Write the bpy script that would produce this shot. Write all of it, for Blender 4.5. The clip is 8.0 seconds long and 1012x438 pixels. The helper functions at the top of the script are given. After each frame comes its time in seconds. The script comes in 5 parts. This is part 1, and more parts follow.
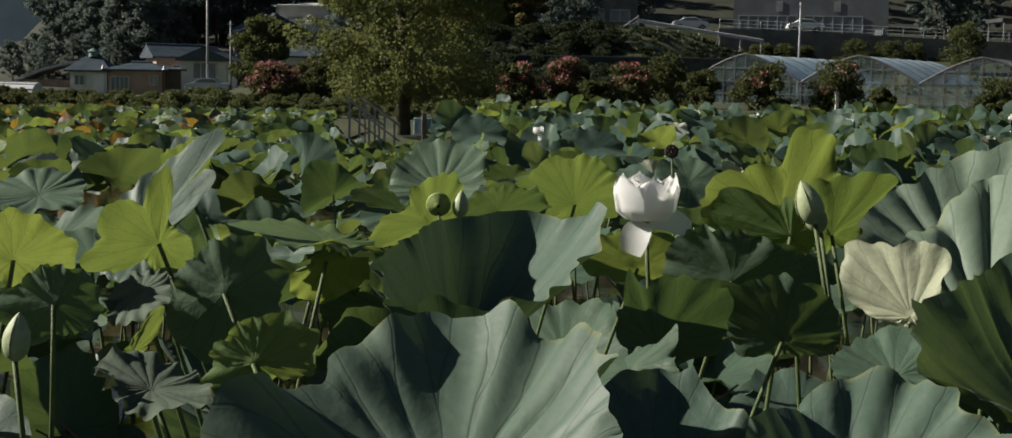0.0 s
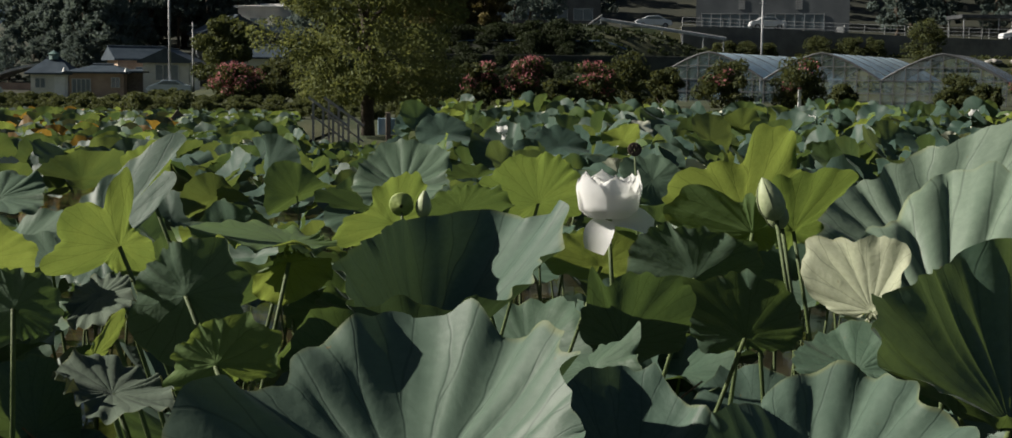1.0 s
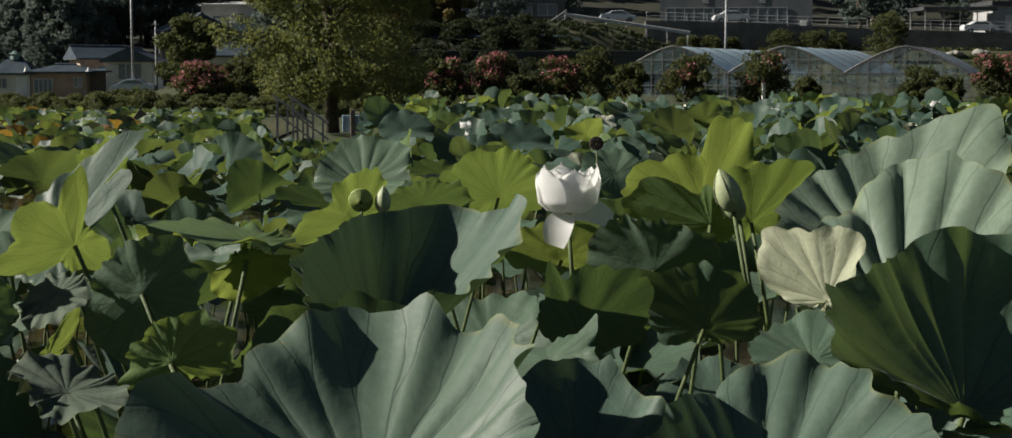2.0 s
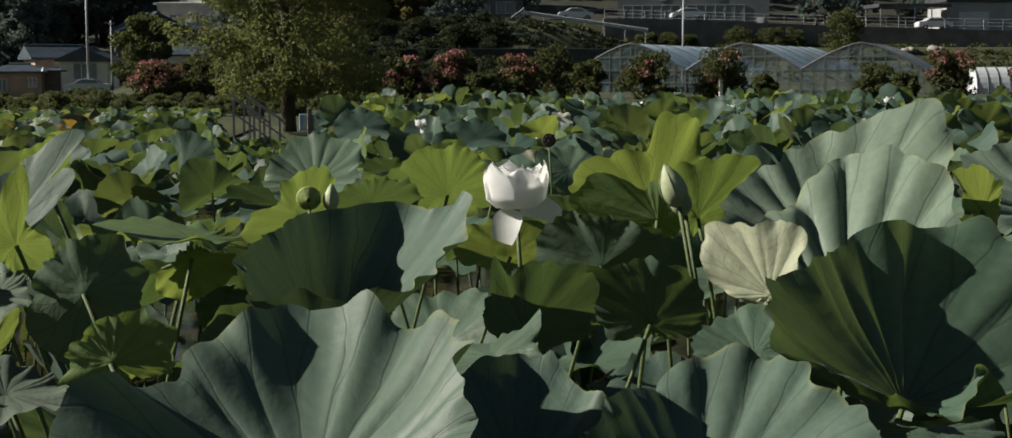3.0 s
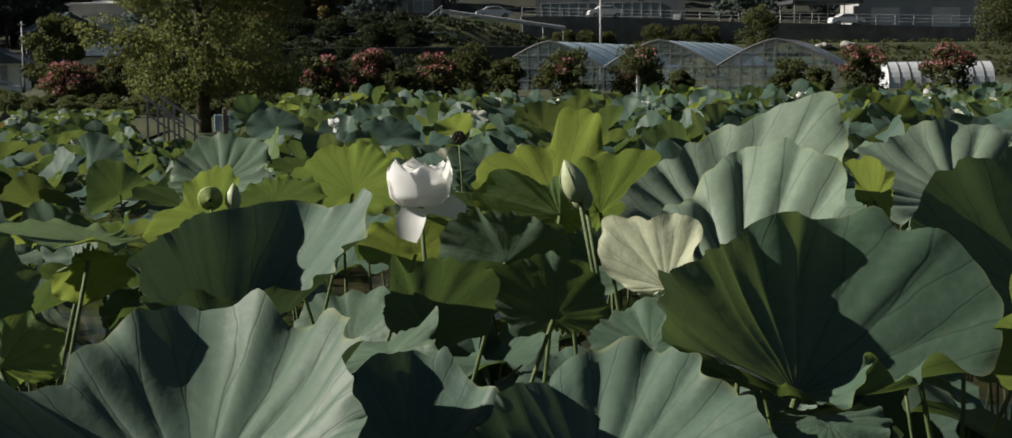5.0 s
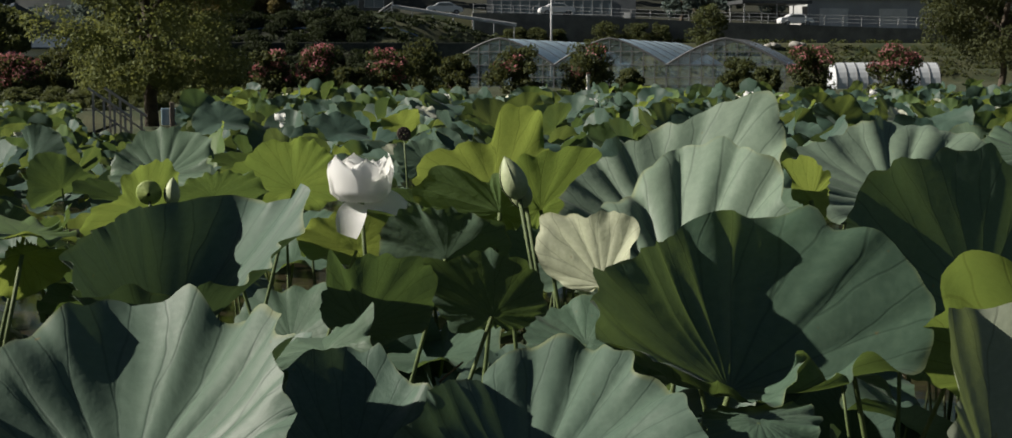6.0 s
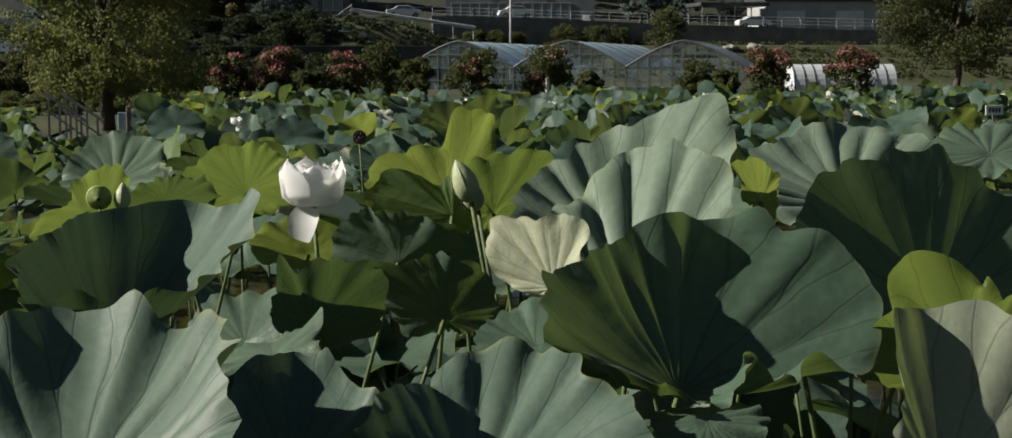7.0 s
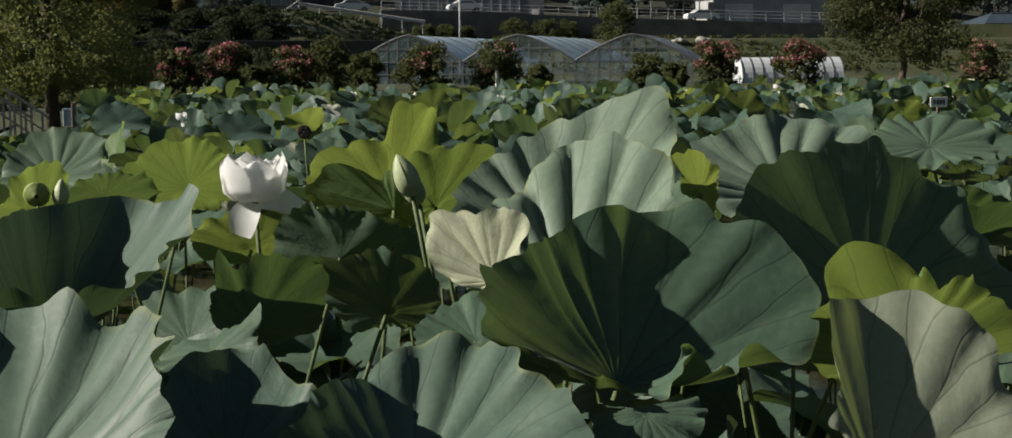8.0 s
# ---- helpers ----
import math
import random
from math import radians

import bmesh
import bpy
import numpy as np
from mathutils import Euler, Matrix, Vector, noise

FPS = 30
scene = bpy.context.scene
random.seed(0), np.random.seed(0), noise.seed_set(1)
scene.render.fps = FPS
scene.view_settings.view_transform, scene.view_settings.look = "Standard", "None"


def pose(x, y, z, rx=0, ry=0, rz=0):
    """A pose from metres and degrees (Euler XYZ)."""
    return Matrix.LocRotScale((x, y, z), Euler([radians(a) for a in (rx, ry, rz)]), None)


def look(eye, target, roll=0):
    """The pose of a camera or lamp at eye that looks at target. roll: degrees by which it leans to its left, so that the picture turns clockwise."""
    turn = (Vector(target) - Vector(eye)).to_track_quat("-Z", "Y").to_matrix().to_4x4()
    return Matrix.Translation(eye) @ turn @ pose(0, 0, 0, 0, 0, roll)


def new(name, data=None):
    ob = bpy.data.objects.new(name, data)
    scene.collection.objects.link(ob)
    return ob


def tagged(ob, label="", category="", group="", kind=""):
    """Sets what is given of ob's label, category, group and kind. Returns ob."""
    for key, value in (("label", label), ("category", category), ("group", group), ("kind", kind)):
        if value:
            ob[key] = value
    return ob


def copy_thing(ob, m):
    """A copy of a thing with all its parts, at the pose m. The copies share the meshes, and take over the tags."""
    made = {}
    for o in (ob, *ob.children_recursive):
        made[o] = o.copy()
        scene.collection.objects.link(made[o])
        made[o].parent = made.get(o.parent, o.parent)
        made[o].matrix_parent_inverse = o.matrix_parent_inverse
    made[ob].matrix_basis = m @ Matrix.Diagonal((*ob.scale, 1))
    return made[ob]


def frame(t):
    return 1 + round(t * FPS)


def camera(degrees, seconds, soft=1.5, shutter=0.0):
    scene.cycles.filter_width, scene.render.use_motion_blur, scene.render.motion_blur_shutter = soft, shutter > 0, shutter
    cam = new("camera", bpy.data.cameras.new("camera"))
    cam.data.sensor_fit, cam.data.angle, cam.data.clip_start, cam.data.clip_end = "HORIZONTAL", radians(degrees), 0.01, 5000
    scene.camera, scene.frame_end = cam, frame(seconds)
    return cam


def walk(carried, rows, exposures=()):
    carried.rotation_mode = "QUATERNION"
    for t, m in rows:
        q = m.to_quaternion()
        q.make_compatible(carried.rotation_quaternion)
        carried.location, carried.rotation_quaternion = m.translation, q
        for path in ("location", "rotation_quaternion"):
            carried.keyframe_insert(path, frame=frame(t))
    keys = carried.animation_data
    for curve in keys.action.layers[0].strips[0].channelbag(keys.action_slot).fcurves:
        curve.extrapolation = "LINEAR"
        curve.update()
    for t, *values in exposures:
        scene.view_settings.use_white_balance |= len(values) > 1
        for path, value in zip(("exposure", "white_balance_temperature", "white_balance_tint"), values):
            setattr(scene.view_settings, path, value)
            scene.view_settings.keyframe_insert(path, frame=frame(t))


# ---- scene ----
# ---- camera and walk ----
cam = camera(38.0, 8.0, soft=1.5, shutter=0.3)
EYE = 1.65
ROWS = [
    (0.0, 0.000, 0.000, 0.000, -5.444, -1.000),
    (0.5, 0.002, 0.000, -0.697, -5.368, -0.767),
    (1.0, 0.006, -0.001, -1.395, -5.443, -0.573),
    (1.5, 0.012, -0.003, -2.023, -5.553, -0.276),
    (3.0, 0.055, -0.008, -4.342, -5.674, 0.191),
    (3.5, 0.062, -0.010, -5.097, -5.756, 0.236),
    (4.0, 0.072, -0.011, -5.824, -5.700, 0.315),
    (4.5, 0.085, -0.012, -6.526, -5.690, 0.676),
    (6.0, 0.122, -0.013, -9.390, -5.901, 0.055),
    (6.5, 0.130, -0.013, -10.004, -5.750, 0.065),
    (7.0, 0.142, -0.013, -10.954, -5.797, 0.249),
    (7.5, 0.153, -0.014, -11.729, -5.873, 0.478),
    (8.0, 0.163, -0.014, -12.899, -6.038, 0.460),
]
walk(cam, [(t, pose(x, 0, EYE + z, 90 + pitch, roll, yaw)) for t, x, z, yaw, pitch, roll in ROWS])

# ---- sky and sun ----
SUN_AZ, SUN_EL = radians(-83), radians(31)   # azimuth from straight ahead (+y), negative to the left
world = bpy.data.worlds.new("sky")
scene.world = world
world.use_nodes = True
wn = world.node_tree.nodes
sky = wn.new("ShaderNodeTexSky")
sky.sky_type = 'NISHITA'
sky.sun_disc = False
sky.sun_elevation = SUN_EL
sky.sun_rotation = SUN_AZ
wn["Background"].inputs["Strength"].default_value = 0.027
world.node_tree.links.new(sky.outputs["Color"], wn["Background"].inputs["Color"])
sun = new("sun", bpy.data.lights.new("sun", 'SUN'))
sun.data.energy, sun.data.angle, sun.data.color = 6.3, radians(0.55), (1.0, 0.93, 0.82)
toward = Vector((math.sin(SUN_AZ) * math.cos(SUN_EL), math.cos(SUN_AZ) * math.cos(SUN_EL), math.sin(SUN_EL)))
sun.matrix_world = look(toward * 60, (0, 0, 0))
scene.view_settings.exposure = 0.27


# ---- material helpers ----
class Nodes:
    """Short-hand for building a node material."""

    def __init__(self, name):
        self.mat = bpy.data.materials.new(name)
        self.mat.use_nodes = True
        self.tree = self.mat.node_tree
        self.tree.nodes.clear()
        self.out = self.tree.nodes.new("ShaderNodeOutputMaterial")

    def add(self, kind, values=(), **props):
        n = self.tree.nodes.new(kind)
        for k, v in props.items():
            setattr(n, k, v)
        for key, v in dict(values).items():
            if isinstance(v, bpy.types.NodeSocket):
                self.tree.links.new(v, n.inputs[key])
            else:
                n.inputs[key].default_value = v
        return n

    def math(self, op, a, b=0.0, c=0.0):
        return self.add("ShaderNodeMath", {0: a, 1: b, 2: c}, operation=op).outputs[0]

    def mix(self, f, a, b):
        n = self.add("ShaderNodeMix", data_type='RGBA')
        for key, v in ((0, f), (6, a), (7, b)):
            if isinstance(v, bpy.types.NodeSocket):
                self.tree.links.new(v, n.inputs[key])
            else:
                n.inputs[key].default_value = (*v, 1) if isinstance(v, tuple) and len(v) == 3 else v
        return n.outputs[2]

    def noise(self, scale, detail=3.0, rough=0.55, vec=None, dist=0.0):
        n = self.add("ShaderNodeTexNoise", {"Scale": scale, "Detail": detail, "Roughness": rough, "Distortion": dist})
        if vec is not None:
            self.tree.links.new(vec, n.inputs["Vector"])
        return n.outputs["Fac"]

    def ramp(self, f, lo, hi):
        n = self.add("ShaderNodeMapRange", {0: f, 1: lo, 2: hi, 3: 0.0, 4: 1.0})
        n.interpolation_type = 'SMOOTHSTEP'
        return n.outputs[0]

    def bump(self, height, strength=0.3, distance=0.01):
        return self.add("ShaderNodeBump", {"Height": height, "Strength": strength, "Distance": distance}).outputs[0]

    def object_coords(self):
        return self.add("ShaderNodeTexCoord").outputs["Object"]

    def random(self):
        return self.add("ShaderNodeObjectInfo").outputs["Random"]

    def island(self):
        return self.add("ShaderNodeNewGeometry").outputs["Random Per Island"]

    def done(self, shader):
        self.tree.links.new(shader, self.out.inputs["Surface"])
        return self.mat


def plain(name, a, b, scale=6.0, rough=0.7, metal=0.0, bump=0.2, dist=0.01, fine=60.0, spec=0.4):
    """A solid surface whose colour wanders between a and b, with stains and fine grain."""
    n = Nodes(name)
    co = n.object_coords()
    broad, grain = n.noise(scale, 4, 0.6, co), n.noise(fine, 3, 0.6, co)
    f = n.math('ADD', n.math('MULTIPLY', broad, 0.7), n.math('MULTIPLY', grain, 0.3))
    col = n.mix(n.ramp(f, 0.35, 0.65), a, b)
    p = n.add("ShaderNodeBsdfPrincipled", {"Base Color": col, "Roughness": n.math('ADD', rough - 0.1, n.math('MULTIPLY', grain, 0.2)),
                                           "Metallic": metal, "Specular IOR Level": spec, "Normal": n.bump(grain, bump, dist)})
    return n.done(p.outputs[0])


def leafy(name, a, b, through_col, share=0.35, rough=0.68, per_island=True):
    """Small leaves: colour by leaf, light passing through."""
    n = Nodes(name)
    r = n.island() if per_island else n.random()
    broad = n.noise(0.9, 3, 0.6, n.object_coords())
    f = n.math('ADD', n.math('MULTIPLY', r, 0.6), n.math('MULTIPLY', broad, 0.4))
    col = n.mix(f, a, b)
    p = n.add("ShaderNodeBsdfPrincipled", {"Base Color": col, "Roughness": rough, "Specular IOR Level": 0.18})
    t = n.add("ShaderNodeBsdfTranslucent", {"Color": n.mix(f, through_col, tuple(c * 0.7 for c in through_col))})
    m = n.add("ShaderNodeMixShader", {0: share, 1: p.outputs[0], 2: t.outputs[0]})
    return n.done(m.outputs[0])


def lotus_material(name, top_a, top_b, glow_a, glow_b, share, veins=21, edge=(0.24, 0.23, 0.06), edge_amount=0.3, rough=0.52, per_island=False):
    """Waxy lotus blade: forking radial veins, mottling, a paler worn rim, light passing through."""
    n = Nodes(name)
    uv = n.add("ShaderNodeTexCoord").outputs["UV"]
    rnd = n.island() if per_island else n.random()
    sep = n.add("ShaderNodeSeparateXYZ", {0: n.add("ShaderNodeVectorMath", {0: uv, 1: (0.5, 0.5, 0)}, operation='SUBTRACT').outputs[0]})
    x, y = sep.outputs[0], sep.outputs[1]
    shifted = n.add("ShaderNodeVectorMath", {0: uv, 1: n.add("ShaderNodeCombineXYZ", {0: n.math('MULTIPLY', rnd, 37.0), 1: n.math('MULTIPLY', rnd, 19.0)}).outputs[0]}, operation='ADD').outputs[0]
    wob = n.noise(5.0, 2, 0.5, shifted)
    broad = n.noise(3.2, 4, 0.6, shifted)
    grain = n.noise(42.0, 5, 0.7, shifted)
    crinkle = n.noise(11.0, 3, 0.55, shifted)
    rad = n.math('MULTIPLY', n.math('SQRT', n.math('ADD', n.math('MULTIPLY', x, x), n.math('MULTIPLY', y, y))), 2.0)
    ang = n.math('ADD', n.math('ARCTAN2', y, x), n.math('MULTIPLY', n.math('SUBTRACT', wob, 0.5), 0.14))
    turn = n.math('MULTIPLY', ang, veins / (2 * math.pi))
    fr = n.math('ABSOLUTE', n.math('SUBTRACT', n.math('FRACT', n.math('ADD', turn, 40.0)), 0.5))
    fork = n.math('MULTIPLY', n.math('MAXIMUM', n.math('SUBTRACT', rad, 0.5), 0.0), 0.55)
    gap = n.math('ABSOLUTE', n.math('SUBTRACT', fr, fork))
    dist = n.math('MULTIPLY', n.math('MULTIPLY', gap, rad), 2 * math.pi / veins)
    vein = n.math('SUBTRACT', 1.0, n.ramp(dist, 0.0015, 0.008))
    swell = n.math('SUBTRACT', 1.0, n.ramp(dist, 0.0, 0.09))
    rim = n.ramp(n.math('ADD', rad, n.math('MULTIPLY', n.math('SUBTRACT', broad, 0.5), 0.16)), 0.975, 1.02)
    tone = n.math('ADD', n.math('MULTIPLY', broad, 0.55), n.math('MULTIPLY', rnd, 0.45))
    base = n.mix(n.ramp(tone, 0.2, 0.8), top_a, top_b)
    base = n.mix(n.math('MULTIPLY', n.ramp(grain, 0.3, 0.8), 0.35), base, tuple(min(1, c * 1.5) for c in top_b))
    base = n.mix(n.math('MULTIPLY', vein, 0.45), base, tuple(c * 0.5 for c in top_a))
    base = n.mix(n.math('MULTIPLY', rim, edge_amount), base, edge)
    speck = n.ramp(n.noise(24.0, 2, 0.5, shifted), 0.73, 0.76)
    base = n.mix(n.math('MULTIPLY', speck, 0.5), base, (0.16, 0.11, 0.04))
    glow = n.mix(n.ramp(tone, 0.25, 0.75), glow_a, glow_b)
    glow = n.mix(n.math('MULTIPLY', vein, 0.4), glow, tuple(c * 0.5 for c in glow_a))
    height = n.math('ADD', n.math('ADD', n.math('MULTIPLY', swell, -0.07), n.math('MULTIPLY', vein, -0.16)), n.math('ADD', n.math('MULTIPLY', grain, 0.26), n.math('ADD', n.math('MULTIPLY', broad, 0.6), n.math('MULTIPLY', crinkle, 1.15))))
    nor = n.bump(height, 0.24, 0.009)
    p = n.add("ShaderNodeBsdfPrincipled", {"Base Color": base, "Roughness": rough, "Specular IOR Level": 0.28, "Sheen Weight": 0.03, "Sheen Roughness": 0.4, "Normal": nor})
    t = n.add("ShaderNodeBsdfTranslucent", {"Color": glow, "Normal": nor})
    m = n.add("ShaderNodeMixShader", {0: share, 1: p.outputs[0], 2: t.outputs[0]})
    return n.done(m.outputs[0])


# ---- materials ----
M_LEAF = lotus_material("lotus_leaf_green", (0.052, 0.094, 0.064), (0.090, 0.136, 0.090), (0.15, 0.22, 0.05), (0.10, 0.16, 0.04), 0.26)
M_LEAF_OLD = lotus_material("lotus_leaf_leathery", (0.048, 0.084, 0.064), (0.082, 0.122, 0.090), (0.10, 0.16, 0.05), (0.08, 0.13, 0.04), 0.12)
# lighter copy of the leaf green: strong sunlight on some leaves painted in
M_LEAF_SUNLIT = lotus_material("lotus_leaf_sunlit", (0.098, 0.146, 0.108), (0.150, 0.200, 0.146), (0.12, 0.18, 0.06), (0.10, 0.15, 0.05), 0.14)
M_LEAF_YOUNG = lotus_material("lotus_leaf_young", (0.085, 0.140, 0.05), (0.125, 0.19, 0.07), (0.25, 0.31, 0.06), (0.16, 0.225, 0.045), 0.42)
M_LEAF_PALE = lotus_material("lotus_leaf_underside", (0.25, 0.28, 0.18), (0.38, 0.40, 0.29), (0.34, 0.38, 0.09), (0.28, 0.34, 0.08), 0.22, rough=0.7)
M_LEAF_SILVER = lotus_material("lotus_leaf_silver_back", (0.42, 0.44, 0.34), (0.56, 0.57, 0.47), (0.34, 0.38, 0.12), (0.28, 0.34, 0.10), 0.2, rough=0.7)
M_LEAF_UNDER = lotus_material("lotus_leaf_dull_underside", (0.165, 0.195, 0.14), (0.24, 0.27, 0.20), (0.26, 0.32, 0.08), (0.2, 0.26, 0.06), 0.24, rough=0.7)
M_LEAF_DYING = lotus_material("lotus_leaf_dying", (0.17, 0.12, 0.04), (0.13, 0.06, 0.03), (0.34, 0.22, 0.03), (0.22, 0.09, 0.03), 0.35)
M_LEAF_WITHERED = lotus_material("lotus_leaf_withered", (0.042, 0.066, 0.050), (0.078, 0.104, 0.074), (0.10, 0.11, 0.04), (0.08, 0.09, 0.03), 0.15, rough=0.8)
M_FIELD = lotus_material("lotus_leaf_field", (0.030, 0.064, 0.052), (0.068, 0.112, 0.084), (0.19, 0.245, 0.052), (0.09, 0.145, 0.038), 0.30, per_island=True)
M_STALK = plain("lotus_stalk", (0.055, 0.085, 0.028), (0.10, 0.135, 0.045), 20, 0.6, bump=0.5, dist=0.003, fine=300)
M_PETAL = leafy("lotus_petal_white", (0.91, 0.92, 0.91), (0.95, 0.95, 0.95), (0.94, 0.94, 0.91), 0.5, 0.5, False)
M_PETAL_PINK = leafy("lotus_petal_pink", (0.75, 0.45, 0.5), (0.8, 0.6, 0.6), (0.8, 0.5, 0.5), 0.35, 0.5, False)
M_BUD = plain("lotus_bud_green", (0.24, 0.30, 0.16), (0.36, 0.40, 0.24), 12, 0.55, bump=0.3, dist=0.003, fine=120)
M_POD_DRY = plain("seed_pod_dry", (0.035, 0.025, 0.018), (0.07, 0.05, 0.035), 15, 0.8, bump=0.5, dist=0.004, fine=90)
M_POD = plain("seed_pod_green", (0.16, 0.22, 0.05), (0.22, 0.28, 0.08), 15, 0.6, bump=0.4, dist=0.004, fine=90)
# forest floor and bank earth, with the shade of hill and trees in the colour
M_SHADED_FLOOR = plain("shaded_forest_floor", (0.012, 0.016, 0.009), (0.030, 0.032, 0.018), 0.3, 0.95, bump=0.6, dist=0.08, fine=5)
M_DARKSTONE = plain("dark_wall_stone", (0.022, 0.027, 0.022), (0.045, 0.05, 0.042), 0.6, 0.9, bump=0.5, dist=0.02, fine=9)
M_ROCK = plain("pale_boulder", (0.20, 0.195, 0.18), (0.32, 0.31, 0.28), 1.5, 0.85, bump=0.6, dist=0.05, fine=6)
M_DRY = plain("dry_stalk_brown", (0.075, 0.050, 0.028), (0.14, 0.10, 0.055), 20, 0.8, bump=0.5, dist=0.003, fine=200)
M_HANDRAIL = plain("weathered_grey_wood", (0.34, 0.32, 0.29), (0.46, 0.44, 0.40), 8, 0.8, bump=0.4, dist=0.004, fine=80)
M_HOSE = plain("blue_hose", (0.06, 0.12, 0.22), (0.09, 0.16, 0.28), 3, 0.6)
M_GROUND = plain("earth_and_grass", (0.020, 0.034, 0.010), (0.060, 0.062, 0.026), 0.35, 0.9, bump=0.6, dist=0.05, fine=9)
M_BARK = plain("bark", (0.05, 0.04, 0.03), (0.10, 0.08, 0.06), 5, 0.9, bump=0.9, dist=0.03, fine=25)
M_CROWN = leafy("tree_leaves", (0.080, 0.104, 0.040), (0.170, 0.195, 0.074), (0.26, 0.28, 0.08), 0.35)
# forest green paled and blued: distance haze is put into the leaf colour
M_CROWN_HAZE = leafy("hazy_forest_leaves", (0.068, 0.100, 0.098), (0.125, 0.160, 0.150), (0.16, 0.20, 0.16), 0.42)
M_CROWN_OLIVE = leafy("olive_tree_leaves", (0.032, 0.042, 0.018), (0.080, 0.090, 0.040), (0.13, 0.14, 0.04), 0.3)
M_AZALEA = leafy("azalea_leaves", (0.05, 0.065, 0.028), (0.10, 0.115, 0.05), (0.16, 0.18, 0.05), 0.3)
M_SHRUB = leafy("shrub_leaves", (0.030, 0.045, 0.018), (0.075, 0.085, 0.032), (0.13, 0.14, 0.04), 0.3)
M_SCRUB = leafy("scrub_leaves", (0.016, 0.025, 0.012), (0.038, 0.048, 0.020), (0.04, 0.055, 0.015), 0.25)
M_CROWN_DRY = leafy("bamboo_leaves", (0.10, 0.085, 0.03), (0.16, 0.13, 0.05), (0.2, 0.17, 0.05), 0.3)
M_BLOSSOM = leafy("crape_myrtle_blossom", (0.32, 0.10, 0.12), (0.46, 0.20, 0.21), (0.38, 0.12, 0.13), 0.3)
M_CONCRETE = plain("concrete_wall", (0.10, 0.10, 0.095), (0.19, 0.185, 0.17), 0.5, 0.85, bump=0.3, dist=0.02, fine=12)
M_PIPE = plain("greenhouse_pipe", (0.055, 0.06, 0.065), (0.10, 0.105, 0.11), 3, 0.55, 0.3, 0.1, 0.003, 40)
M_STEEL = plain("galvanised_steel", (0.24, 0.25, 0.26), (0.34, 0.35, 0.36), 3, 0.6, 0.2, 0.1, 0.003, 40)
M_RAIL = plain("white_rail_paint", (0.42, 0.43, 0.44), (0.52, 0.53, 0.53), 2, 0.6, 0.0, 0.1, 0.003, 40)
M_WOODPOST = plain("weathered_wood", (0.13, 0.10, 0.08), (0.22, 0.18, 0.14), 4, 0.85, bump=0.6, dist=0.01, fine=60)
M_SIGN = plain("sign_board_pale", (0.24, 0.36, 0.44), (0.31, 0.43, 0.51), 4, 0.5, bump=0.05)
M_WHITE = plain("white_paint", (0.74, 0.74, 0.72), (0.82, 0.82, 0.80), 3, 0.5, bump=0.05)
M_INK = plain("dark_print", (0.03, 0.03, 0.03), (0.05, 0.05, 0.05), 5, 0.6)
M_PLASTER = plain("ochre_plaster", (0.34, 0.24, 0.18), (0.44, 0.33, 0.25), 0.8, 0.9, bump=0.2, dist=0.01, fine=14)
M_CREAM = plain("cream_siding", (0.58, 0.57, 0.53), (0.70, 0.69, 0.65), 0.7, 0.8, bump=0.1, dist=0.01, fine=14)
M_PALEWALL = plain("pale_cladding", (0.30, 0.31, 0.31), (0.38, 0.39, 0.39), 0.4, 0.7, bump=0.1, dist=0.01, fine=10)
M_GREYWALL = plain("grey_cladding", (0.12, 0.135, 0.145), (0.17, 0.185, 0.195), 0.4, 0.6, bump=0.1, dist=0.01, fine=10)
M_TILE = plain("slate_blue_tile", (0.030, 0.045, 0.060), (0.055, 0.075, 0.095), 1.2, 0.5, bump=0.6, dist=0.03, fine=8)
# glass in a pale blue that paints the sky's reflection into the panes
M_WINDOW_SKY = plain("window_pane_sky_tint", (0.10, 0.14, 0.17), (0.16, 0.20, 0.23), 0.8, 0.12, bump=0.0, spec=0.8)
M_FRAME = plain("aluminium_frame", (0.5, 0.5, 0.5), (0.6, 0.6, 0.6), 2, 0.4, 0.5, 0.05)
M_RUBBER = plain("tyre_rubber", (0.015, 0.015, 0.015), (0.03, 0.03, 0.03), 8, 0.85)
M_DARKROOF = plain("dark_steel_roof", (0.05, 0.055, 0.06), (0.08, 0.085, 0.09), 1, 0.5, 0.3)


def car_material(name, c):
    return plain(name, tuple(v * 0.95 for v in c), c, 1.5, 0.25, 0.0, 0.02, 0.002, 30, 0.6)


M_CAR_WHITE = car_material("white_car_paint", (0.72, 0.74, 0.76))
M_CAR_BLUE = car_material("pale_blue_car_paint", (0.45, 0.52, 0.58))


